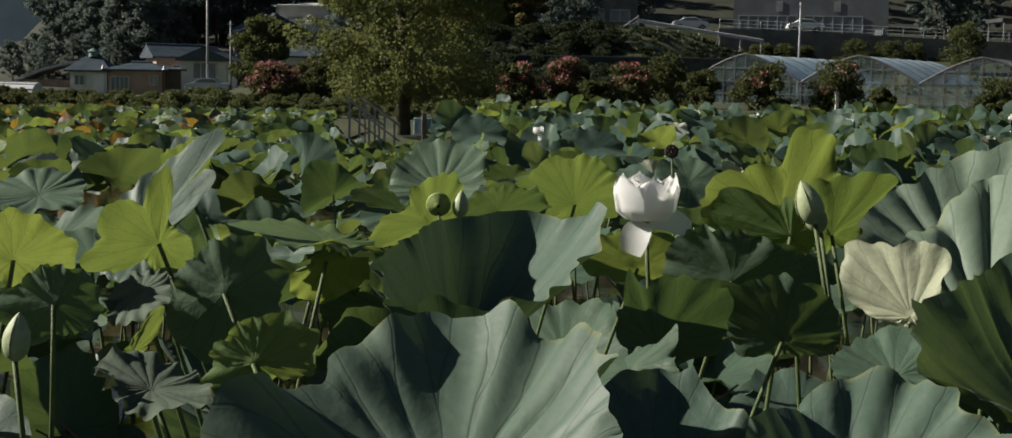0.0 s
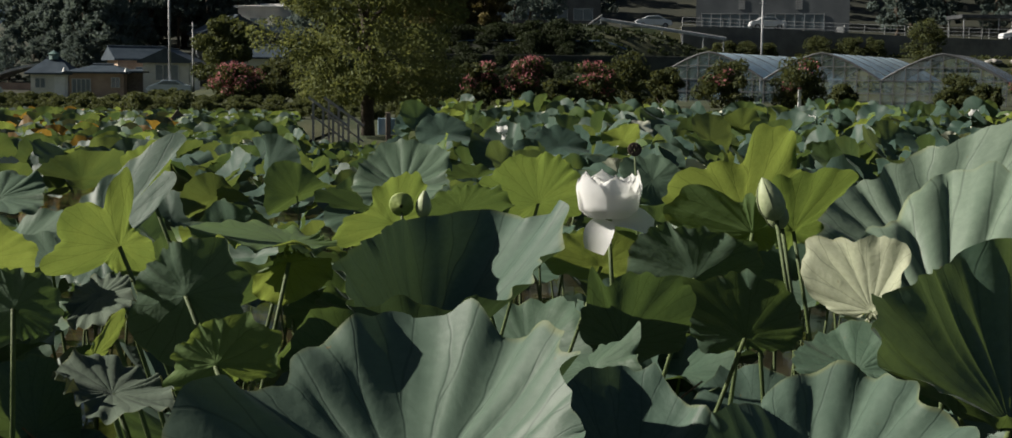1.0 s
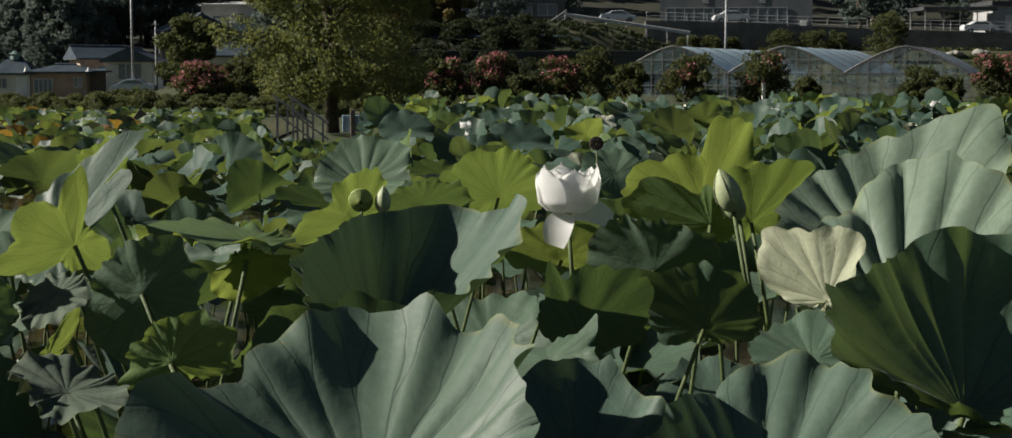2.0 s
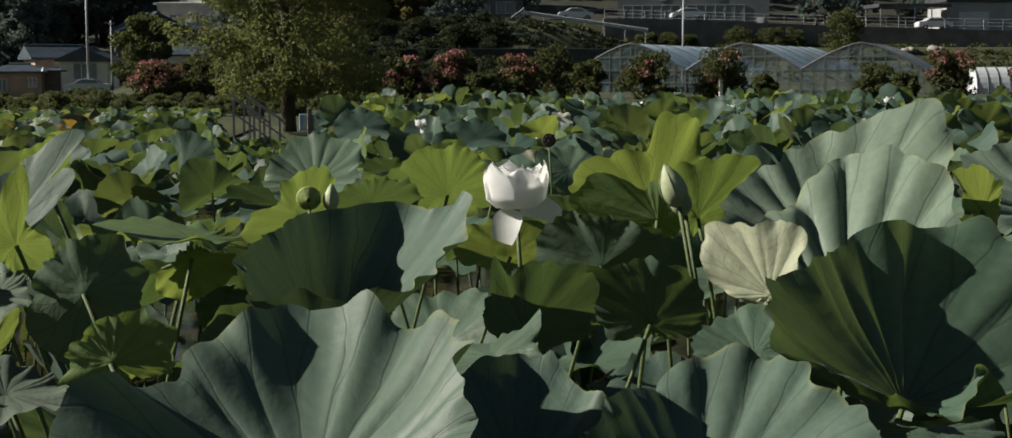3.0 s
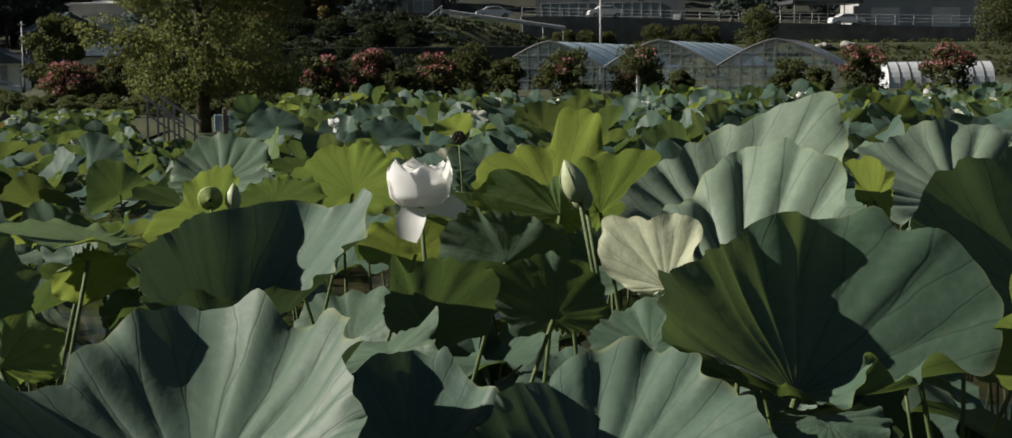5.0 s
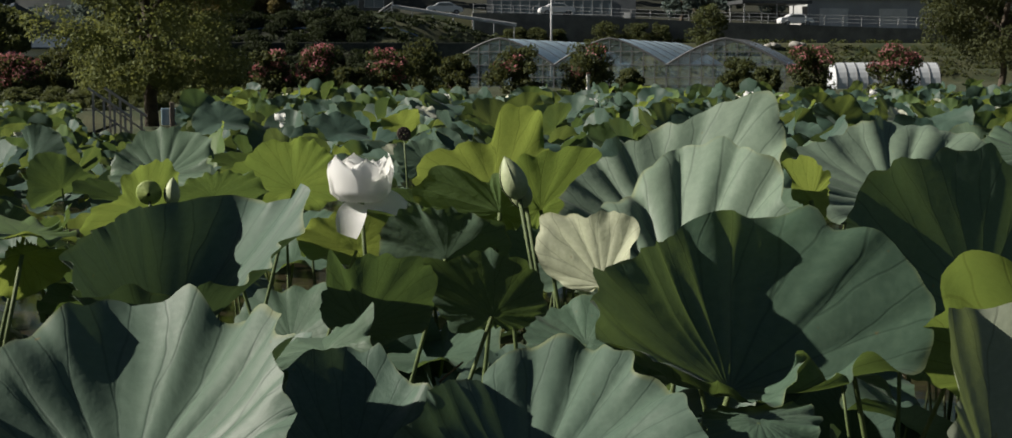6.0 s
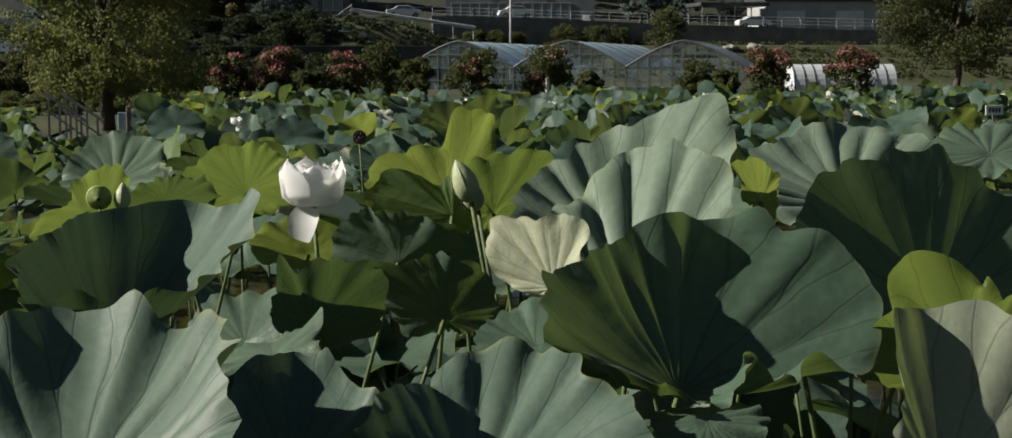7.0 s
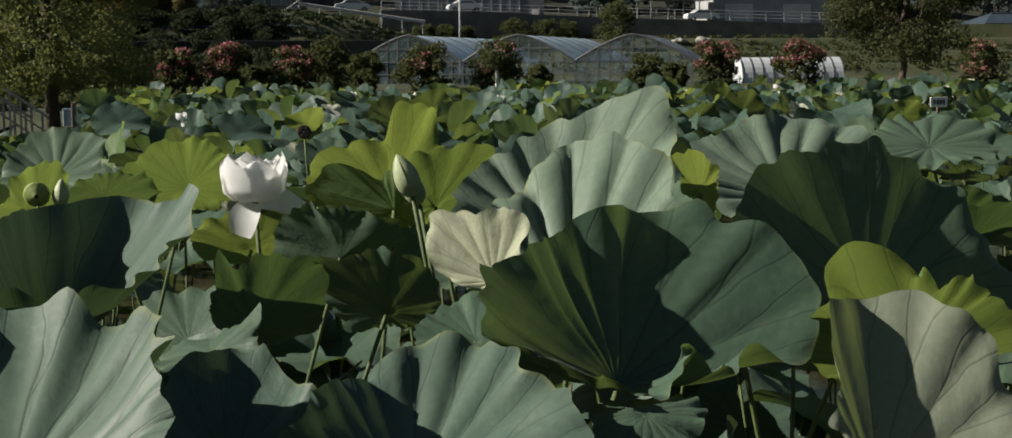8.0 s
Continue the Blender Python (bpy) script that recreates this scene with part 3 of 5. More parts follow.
lotus_leaf(0.785, 3.500, 1.295, 0.160, (-0.07, 0.81, 0.59), GLOW, M_LEAF_YOUNG, seed=42, fold=0.041, ruffle=0.030, quilt=0.008, rim=(
    (39, 0.39, 0.02), (89, 0.45, 0.06), (132, 0.39, 0.04), (175, 0.39, 0.03), (219, 0.44, 0.02), (238, 1.03, 0.05), (255, 1.06, 0.07), (278, 1.16, 0.00), (294, 1.26, 0.06), (312, 1.32, 0.03), (320, 0.97, 0.04), (346, 0.54, 0.07)))
lotus_leaf(0.561, 3.550, 1.173, 0.176, (0.49, 0.62, 0.61), DARK, M_LEAF, seed=45, fold=0.04, ruffle=0.03, quilt=0.005, rim=(
    (3, 0.86, 0.06), (44, 0.73, 0.07), (86, 0.81, 0.08), (136, 1.25, 0.03), (169, 1.06, 0.09), (202, 0.94, 0.09), (250, 0.89, 0.04), (283, 1.07, 0.07), (300, 1.32, 0.02), (330, 1.00, 0.09)))
lotus_leaf(0.679, 3.450, 1.293, 0.103, (0.44, 0.78, 0.44), DARK, M_LEAF_YOUNG, seed=43, fold=0.054, ruffle=0.045, quilt=0.032, rim=(
    (7, 0.56, 0.08), (46, 0.59, 0.08), (79, 0.53, 0.07), (112, 0.53, 0.05), (146, 0.64, 0.03), (165, 1.55, 0.08), (173, 2.17, 0.07), (191, 1.96, 0.12), (212, 1.70, 0.02), (218, 1.32, 0.11), (233, 0.78, 0.09), (261, 1.00, 0.04), (295, 0.78, 0.08)))
lotus_leaf(0.736, 2.620, 1.237, 0.130, (-0.51, -0.83, 0.20), PALE, M_LEAF_PALE, seed=16, fold=0.09, ruffle=0.03, quilt=0.05, rim=(
    (23, 0.32, 0.02), (38, 0.67, 0.06), (57, 1.00, 0.02), (75, 1.06, 0.04), (95, 1.01, 0.03), (111, 1.11, 0.05), (133, 1.31, 0.03), (206, 0.15, 0.02), (247, 0.13, 0.04), (289, 0.14, 0.06), (336, 0.13, 0.04)))
lotus_leaf(0.318, 2.950, 1.115, 0.150, (-0.15, 0.82, 0.56), DARK, M_LEAF, seed=17, fold=0.041, ruffle=0.030, quilt=0.005, rim=(
    (21, 0.92, 0.08), (66, 0.40, 0.05), (99, 0.36, 0.06), (133, 0.36, 0.06), (167, 0.40, 0.06), (236, 0.87, 0.11), (252, 1.41, 0.04), (256, 1.01, 0.10), (272, 1.30, 0.04), (294, 1.14, 0.10), (307, 1.31, 0.06), (344, 0.99, 0.07)))
lotus_leaf(0.621, 3.200, 1.089, 0.174, (0.42, 0.64, 0.64), DARK, M_LEAF, seed=18, fold=0.041, ruffle=0.030, quilt=0.005, rim=(
    (35, 0.35, 0.00), (80, 0.32, 0.04), (126, 0.82, 0.08), (177, 0.89, 0.04), (216, 1.21, 0.05), (226, 1.00, 0.04), (253, 1.11, 0.06), (276, 1.22, 0.03), (297, 1.00, 0.08), (342, 0.68, 0.06)))
lotus_leaf(0.367, 3.950, 1.151, 0.161, (0.18, 0.56, 0.81), GLOW, M_LEAF_YOUNG, seed=19, fold=0.03, ruffle=0.03, quilt=0.008, rim=(
    (49, 0.64, 0.07), (116, 0.78, 0.03), (154, 1.02, 0.05), (213, 1.00, 0.06), (264, 1.08, 0.06), (302, 1.20, 0.04), (338, 0.86, 0.04)))
lotus_leaf(0.219, 2.500, 1.156, 0.111, (-0.37, -0.18, 0.91), GREY, M_LEAF, seed=20, fold=0.041, ruffle=0.045, quilt=0.016, rim=(
    (25, 1.01, 0.25), (55, 1.02, -0.10), (91, 1.06, -0.22), (118, 1.11, -0.05), (184, 0.82, 0.12), (222, 0.74, 0.06), (260, 0.93, -0.00), (299, 0.99, -0.24), (352, 0.73, -0.06)))
lotus_leaf(0.667, 2.450, 1.163, 0.106, (-0.14, -0.38, 0.92), GREY, M_LEAF, seed=21, fold=0.047, ruffle=0.030, quilt=0.024, rim=(
    (54, 0.95, 0.24), (75, 1.24, 0.18), (96, 1.20, -0.00), (126, 1.07, 0.05), (173, 0.98, 0.16), (232, 1.02, 0.15), (274, 0.92, 0.11), (312, 0.51, 0.04), (350, 0.57, -0.03)))
lotus_leaf(-0.732, 3.100, 1.291, 0.114, (-0.46, 0.80, 0.38), GLOW, M_LEAF_YOUNG, seed=22, fold=0.027, ruffle=0.030, quilt=0.008, rim=(
    (27, 0.75, 0.07), (55, 0.95, 0.01), (78, 0.73, 0.08), (138, 0.43, 0.06), (153, 1.00, 0.03), (174, 1.45, 0.07), (197, 1.12, 0.03), (216, 1.27, 0.06), (241, 1.21, 0.05), (260, 0.91, 0.06), (277, 1.43, 0.05), (284, 1.50, 0.04), (302, 0.49, 0.03), (344, 0.44, 0.05)))
lotus_leaf(-0.753, 3.450, 1.406, 0.075, (-0.49, 0.80, 0.35), GLOW, M_LEAF_YOUNG, seed=23, fold=0.041, ruffle=0.045, quilt=0.008, rim=(
    (14, 0.77, 0.04), (56, 0.86, 0.05), (119, 0.87, 0.03), (161, 0.65, 0.05), (203, 0.73, 0.08), (244, 1.13, 0.03), (271, 1.16, 0.05), (294, 1.35, 0.07), (333, 1.00, 0.03)))
lotus_leaf(-0.796, 3.200, 1.286, 0.121, (-0.23, -0.70, 0.67), GREY, M_LEAF_OLD, seed=38, fold=0.05, ruffle=0.03, quilt=0.03, rim=(
    (5, 0.45, 0.04), (52, 1.87, 0.12), (56, 0.92, 0.05), (57, 2.56, 0.06), (66, 2.55, 0.07), (76, 1.97, 0.07), (101, 1.29, 0.10), (149, 0.91, 0.05), (202, 0.82, 0.09), (257, 1.00, 0.11), (289, 0.85, 0.05), (327, 0.40, 0.05)))
lotus_leaf(-0.543, 2.860, 1.224, 0.145, (0.41, 0.79, 0.46), DARK, M_LEAF, seed=25, fold=0.034, ruffle=0.030, quilt=0.005, rim=(
    (74, 1.00, 0.06), (114, 1.63, 0.10), (135, 1.59, 0.06), (158, 0.98, 0.10), (221, 0.63, 0.08), (274, 0.90, 0.06), (301, 1.21, 0.06), (324, 1.13, 0.08), (359, 0.79, 0.08)))
lotus_leaf(-0.425, 3.500, 1.258, 0.245, (0.07, 0.02, 1.00), GLOW, M_LEAF_YOUNG, seed=26, fold=0.041, ruffle=0.060, quilt=0.008, rim=(
    (0, 0.48, 0.00), (49, 0.43, 0.02), (99, 1.03, 0.03), (121, 1.43, 0.05), (146, 1.46, 0.00), (180, 1.01, 0.00), (240, 0.85, 0.03), (275, 0.99, 0.05), (300, 0.95, -0.00)))
lotus_leaf(-0.400, 3.300, 1.236, 0.125, (-0.28, 0.61, 0.74), GLOW, M_LEAF_YOUNG, seed=27, fold=0.041, ruffle=0.060, quilt=0.008, rim=(
    (18, 0.44, 0.03), (28, 0.86, 0.02), (63, 1.29, 0.03), (87, 1.25, 0.01), (105, 1.49, 0.03), (130, 1.14, 0.04), (157, 0.67, 0.01), (167, 0.30, 0.04), (209, 0.27, 0.04), (251, 0.27, 0.04), (293, 0.27, 0.04), (335, 0.27, 0.03)))
lotus_leaf(-0.990, 2.950, 1.272, 0.133, (-0.31, 0.59, 0.75), GLOW, M_LEAF_YOUNG, seed=28, fold=0.041, ruffle=0.030, quilt=0.008, rim=(
    (32, 0.99, 0.08), (58, 1.06, 0.02), (91, 0.81, 0.03), (158, 0.69, 0.06), (222, 1.01, 0.04), (259, 1.21, 0.06), (285, 1.25, 0.03), (324, 0.92, 0.02)))
lotus_leaf(-0.845, 2.750, 1.213, 0.104, (0.35, 0.78, 0.52), DARK, M_LEAF, seed=29, fold=0.054, ruffle=0.045, quilt=0.005, rim=(
    (32, 0.75, 0.07), (99, 0.90, 0.03), (134, 1.77, 0.03), (153, 1.58, 0.07), (191, 0.80, 0.07), (237, 0.72, 0.06), (284, 1.01, 0.04), (313, 1.35, 0.03), (345, 0.99, 0.08)))
lotus_leaf(-0.666, 2.620, 1.147, 0.039, (-0.43, 0.83, 0.36), GLOW, M_LEAF_YOUNG, seed=30, fold=0.041, ruffle=0.030, quilt=0.008, rim=(
    (31, 0.62, 0.07), (76, 0.68, 0.13), (131, 0.85, 0.08), (194, 0.44, 0.02), (228, 0.40, 0.05), (262, 0.40, 0.09), (297, 1.15, 0.13), (301, 2.24, 0.10), (307, 2.71, 0.07), (315, 2.13, 0.04), (347, 0.72, 0.02)))
lotus_leaf(-0.411, 2.420, 1.173, 0.123, (0.37, 0.73, 0.58), DARK, M_LEAF_YOUNG, seed=31, fold=0.041, ruffle=0.045, quilt=0.020, rim=(
    (17, 0.60, 0.09), (55, 0.43, 0.07), (94, 0.48, 0.05), (128, 1.12, 0.02), (136, 1.43, 0.01), (144, 0.94, 0.06), (212, 0.49, 0.08), (275, 0.83, 0.06), (296, 1.28, -0.00), (313, 1.43, 0.05), (336, 1.06, 0.01)))
lotus_leaf(-0.245, 5.500, 1.241, 0.218, (-0.13, -0.44, 0.89), GREY, M_LEAF, seed=32, fold=0.068, ruffle=0.045, quilt=0.045, rim=(
    (49, 1.11, 0.19), (79, 1.16, 0.29), (105, 1.21, 0.25), (135, 0.95, 0.20), (187, 0.82, 0.15), (247, 0.92, 0.26), (299, 1.05, 0.30), (359, 0.80, 0.12)))
lotus_leaf(-0.218, 4.300, 1.225, 0.146, (-0.39, 0.77, 0.50), GLOW, M_LEAF_YOUNG, seed=33, fold=0.054, ruffle=0.045, quilt=0.008, rim=(
    (53, 0.59, 0.04), (99, 0.53, 0.05), (145, 0.74, 0.07), (175, 1.26, 0.03), (197, 1.05, 0.03), (229, 0.63, 0.07), (252, 1.00, 0.04), (272, 1.13, 0.05), (307, 1.13, 0.07), (345, 0.73, 0.02)))
lotus_leaf(-0.019, 4.100, 1.284, 0.119, (-0.31, 0.64, 0.70), GLOW, M_LEAF, seed=34, fold=0.041, ruffle=0.045, quilt=0.008, rim=(
    (2, 1.22, 0.06), (28, 1.50, 0.06), (57, 1.23, 0.06), (131, 0.72, 0.03), (182, 1.00, 0.08), (231, 0.96, 0.07), (289, 0.75, 0.05)))
lotus_leaf(0.207, 4.300, 1.289, 0.153, (-0.36, 0.81, 0.46), GLOW, M_LEAF_YOUNG, seed=35, fold=0.047, ruffle=0.045, quilt=0.008, rim=(
    (26, 1.03, 0.02), (71, 0.59, 0.08), (107, 0.53, 0.08), (144, 0.53, 0.08), (181, 0.97, 0.07), (201, 1.34, 0.04), (234, 1.27, 0.03), (265, 1.12, 0.05), (313, 0.95, 0.08), (353, 0.97, 0.05)))
lotus_leaf(0.825, 2.000, 1.128, 0.110, (0.03, -0.18, 0.98), GREY, M_LEAF, seed=36, fold=0.041, ruffle=0.045, quilt=0.020, rim=(
    (45, 1.24, -0.20), (71, 1.30, -0.30), (106, 0.92, -0.19), (181, 0.75, -0.06), (233, 1.20, -0.25), (283, 1.00, -0.29), (321, 0.75, -0.16), (359, 0.83, -0.03)))
lotus_leaf(-0.711, 2.850, 1.222, 0.081, (-0.25, -0.35, 0.90), WITHERED, M_LEAF_WITHERED, seed=37, fold=0.081, ruffle=0.090, quilt=0.040, rim=(
    (6, 0.76, -0.00), (74, 0.99, -0.01), (118, 1.00, 0.01), (177, 0.92, 0.01), (215, 0.83, -0.02), (254, 1.29, -0.05), (287, 1.47, 0.04), (316, 1.23, -0.04)))
lotus_leaf(-0.579, 2.400, 1.130, 0.121, (0.14, -0.12, 0.98), WITHERED, M_LEAF_WITHERED, seed=39, fold=0.081, ruffle=0.075, quilt=0.040, rim=(
    (16, 0.64, 0.13), (85, 1.00, 0.01), (120, 1.18, 0.14), (157, 0.94, 0.12), (200, 0.65, 0.10), (243, 0.73, 0.08), (294, 1.09, 0.06), (323, 1.09, 0.14)))
lotus_leaf(-1.333, 4.200, 1.299, 0.179, (-0.03, -0.26, 0.97), DARK, M_LEAF, seed=40, fold=0.054, ruffle=0.045, quilt=0.040, rim=(
    (0, 0.72, -0.01), (64, 0.92, 0.06), (106, 1.10, 0.06), (144, 1.00, 0.08), (196, 0.89, -0.01), (236, 0.80, 0.04), (277, 1.02, 0.09), (307, 1.13, 0.08)))
lotus_leaf(1.196, 2.780, 1.373, 0.076, (-0.40, 0.80, 0.45), GLOW, M_LEAF_YOUNG, seed=41, fold=0.05, ruffle=0.03, quilt=0.010, rim=(
    (51, 1.16, 0.06), (77, 0.87, 0.05), (121, 0.25, 0.07), (165, 0.28, 0.09), (226, 1.02, 0.07), (228, 1.91, 0.07), (242, 1.75, 0.04), (279, 0.98, 0.07), (354, 0.69, 0.06)))


# the rest of the bed: a few shapes, turned and scaled
rnd = random.Random(7)


def free_shape(seed):
    """A leaf of no special shape: cupped or spread, a little saddled, its rim uneven."""
    r = random.Random(seed)
    cup, saddle, at = r.uniform(0.0, 0.38), r.uniform(-0.30, 0.34), r.uniform(0, 180)
    rim = []
    for k in range(9):
        deg = 40 * k + r.uniform(-9, 9)
        rim.append((deg % 360, r.uniform(0.86, 1.12), cup + saddle * math.cos(2 * radians(deg - at)) + r.uniform(-0.17, 0.17)))
    return dict(rim=sorted(rim), seed=seed, fold=r.uniform(0.02, 0.07), ruffle=r.uniform(0.02, 0.05), quilt=r.uniform(0.008, 0.03))


FREE = []
for k in range(16):
    mat, label = ((M_LEAF, GREY), (M_LEAF, DARK), (M_LEAF, DARK), (M_LEAF, GREY))[k % 4]
    FREE.append(lotus_leaf(0, -40 - k, 1.2, 0.21, tilted((8, 42, 0, 28)[k % 4] + rnd.uniform(-8, 8), rnd.uniform(-25, 25)), label, mat, rings=10, seg=64, bend=(rnd.uniform(-0.22, 0.22), rnd.uniform(-0.1, 0.25)), **free_shape(500 + k)))

KEEP_OUT = HUBS[:-16]


def in_view(x, y, extra=0.5):
    return -0.36 * y - extra < x < 0.66 * y + extra


def bed(x, y):
    """Where lotus grows."""
    if not in_view(x, y) or y > (44.0 if x < -4.6 else 30.5):
        return False
    return not (-3.6 < x < -1.2 and 29.0 < y < 32)


count = 0
y = 2.35
while y < 9.2:
    x = -0.36 * y - 0.5
    while x < 0.66 * y + 0.5:
        px, py = x + rnd.uniform(-0.13, 0.13), y + rnd.uniform(-0.13, 0.13)
        if count < 262 and not (0.7 < px < 1.9 and py < 3.3) and all((px - a) ** 2 + (py - b) ** 2 > r * r for a, b, r in KEEP_OUT):
            z = rnd.uniform(0.62, 1.14) + 0.16 * noise.noise(Vector((px, py, 0)))
            if py < 4.3:
                z = rnd.uniform(0.40, 0.88)
            elif px < -0.12 * py:
                z = min(z, 1.52 - 0.090 * py) - rnd.uniform(0, 0.12)
            elif px < -0.03 * py:
                z = min(z, 1.50 - 0.062 * py)
            src = rnd.choice(FREE)
            copy_thing(src, Matrix.Translation((px, py, z)) @ Matrix.Rotation(rnd.uniform(0, 6.283), 4, 'Z') @ Matrix.Scale(rnd.uniform(0.75, 1.15), 4))
            count += 1
        x += 0.40
    y += 0.34
for ob in FREE:
    for o in (*ob.children, ob):
        bpy.data.objects.remove(o)


def far_bed():
    """Leaves past the near stretch, joined."""
    sets = []
    for near in (True, False):
        rings, seg = (7, 40) if near else (5, 30)
        f = blade_faces(rings, seg)
        loops = np.array([v for q in f for v in q])
        sizes = np.array([len(q) for q in f])
        shapes = []
        for k in range(14):
            pts, uvs = blade_points(rings, seg, 0.23, **free_shape(700 + k))
            m = np.array(blade_frame(tilted((12, 45, 70, 30)[k % 4] + rnd.uniform(-12, 12), rnd.uniform(-30, 30))).to_3x3())
            shapes.append((np.array(pts) @ m.T, np.array(uvs)))
        sets.append((loops, sizes, shapes))
    V, L, S, U, MI, base = [], [], [], [], [], 0
    loops, sizes, shapes = sets[0]
    for k in range(170):
        px, py = rnd.uniform(-1.8, 2.8), rnd.uniform(2.0, 5.0)
        if 0.7 < px < 1.9 and py < 3.3:
            continue
        pts, uvs = rnd.choice(shapes)
        a, s = rnd.uniform(0, 6.283), rnd.uniform(0.8, 1.15)
        ca, sa = math.cos(a) * s, math.sin(a) * s
        V.append(pts @ np.array(((ca, sa, 0), (-sa, ca, 0), (0, 0, s))) + (px, py, rnd.uniform(0.12, 0.42) + 0.30 * ease(py, 3.2, 4.4)))
        L.append(loops + base)
        S.append(sizes)
        U.append(uvs[loops])
        MI.append(np.full(len(sizes), 4 if px < -0.2 and rnd.random() < 0.3 else 5))
        base += len(pts)
    for k in range(12):
        px, py = rnd.uniform(-1.25, -0.15), rnd.uniform(2.3, 3.0)
        pts, uvs = rnd.choice(shapes)
        a, s = rnd.uniform(0, 6.283), rnd.uniform(0.6, 0.9)
        ca, sa = math.cos(a) * s, math.sin(a) * s
        V.append(pts @ np.array(((ca, sa, 0), (-sa, ca, 0), (0, 0, s))) + (px, py, rnd.uniform(0.6, 0.93)))
        L.append(loops + base)
        S.append(sizes)
        U.append(uvs[loops])
        MI.append(np.full(len(sizes), 4 if rnd.random() < 0.25 else 5))
        base += len(pts)
    y = 9.3
    while y < 44:
        step = 0.37 if y < 20 else 0.41
        x = -0.36 * y - 0.5
        while x < 0.66 * y + 0.5:
            px, py = x + rnd.uniform(-0.22, 0.22), y + rnd.uniform(-0.22, 0.22)
            x += step
            if not bed(px, py):
                continue
            loops, sizes, shapes = sets[0 if y < 20 else 1]
            pts, uvs = rnd.choice(shapes)
            a, s = rnd.uniform(0, 6.283), rnd.uniform(0.6, 1.12)
            ca, sa = math.cos(a) * s, math.sin(a) * s
            q = pts @ np.array(((ca, sa, 0), (-sa, ca, 0), (0, 0, s)))
            z = 0.62 + 0.50 * rnd.random() ** 0.8 + 0.20 * noise.noise(Vector((px * 0.45, py * 0.45, 0)))
            low = ease(-0.035 * py - px, 0, 0.015 * py) * ease(py, 8, 12)
            west_z = 1.57 - py * (0.0255 + 0.02 * math.exp((9 - py) / 8)) if px < -0.118 * py else 1.40 - 0.040 * py
            if abs(px - 0.5695 * py) < 0.4 and py < 24.5:
                z = min(z, 0.92 - 0.014 * py)
            west_z -= 0.20 * (1 - ease(py, 18, 34))
            z = min(z, (1 - low) * 1.3 + low * west_z)
            west = px < -2.0 - 0.12 * py and 14 < py < 44
            mi = 0 if rnd.random() < 0.78 else (1 if rnd.random() < 0.62 else 2)
            if west and rnd.random() < 0.34:
                mi = 3 if rnd.random() < 0.4 else 4
            V.append((q * 0.55 if mi == 2 else q) + (px, py, z))
            L.append(loops + base)
            S.append(sizes)
            U.append(uvs[loops])
            MI.append(np.full(len(sizes), mi))
            base += len(q)
        y += step
    y = 1.6
    while y < 44:
        for side in (-1, 1):
            inner = 0.36 * y + 0.5 if side < 0 else 0.66 * y + 0.5
            x = inner + 0.3
            while x < inner + 7:
                px, py = side * x + rnd.uniform(-0.22, 0.22), y + rnd.uniform(-0.22, 0.22)
                x += 0.36
                if py > (43.5 if px < -4.8 else 30.3) or -4.5 < px < -1 and 28.5 < py < 32:
                    continue
                loops, sizes, shapes = sets[1]
                pts, uvs = rnd.choice(shapes)
                a, s = rnd.uniform(0, 6.283), rnd.uniform(0.8, 1.15)
                ca, sa = math.cos(a) * s, math.sin(a) * s
                V.append(pts @ np.array(((ca, sa, 0), (-sa, ca, 0), (0, 0, s))) + (px, py, rnd.uniform(0.5, 0.95)))
                L.append(loops + base)
                S.append(sizes)
                U.append(uvs[loops])
                MI.append(np.full(len(sizes), 0))
                base += len(pts)
        y += 0.42
    V, L, S, U, MI = (np.concatenate(q) for q in (V, L, S, U, MI))
    me = bpy.data.meshes.new("lotus_bed")
    me.vertices.add(len(V))
    me.vertices.foreach_set("co", V.astype(np.float32).ravel())
    me.loops.add(len(L))
    me.loops.foreach_set("vertex_index", L.astype(np.int32))
    me.polygons.add(len(S))
    me.polygons.foreach_set("loop_start", np.concatenate(([0], np.cumsum(S)[:-1])).astype(np.int32))
    me.polygons.foreach_set("material_index", MI.astype(np.int32))
    me.update(calc_edges=True)
    layer = me.uv_layers.new(name="UVMap")
    layer.data.foreach_set("uv", U.astype(np.float32).ravel())
    for m in (M_FIELD, M_LEAF_YOUNG, M_LEAF_SILVER, M_LEAF_DYING, M_LEAF_WITHERED, M_LEAF_OLD):
        me.materials.append(m)
    smooth(me)
    tagged(new("lotus_bed", me), "wide bed of green lotus leaves filling the pond", "lotus leaves", kind="stuff")


far_bed()


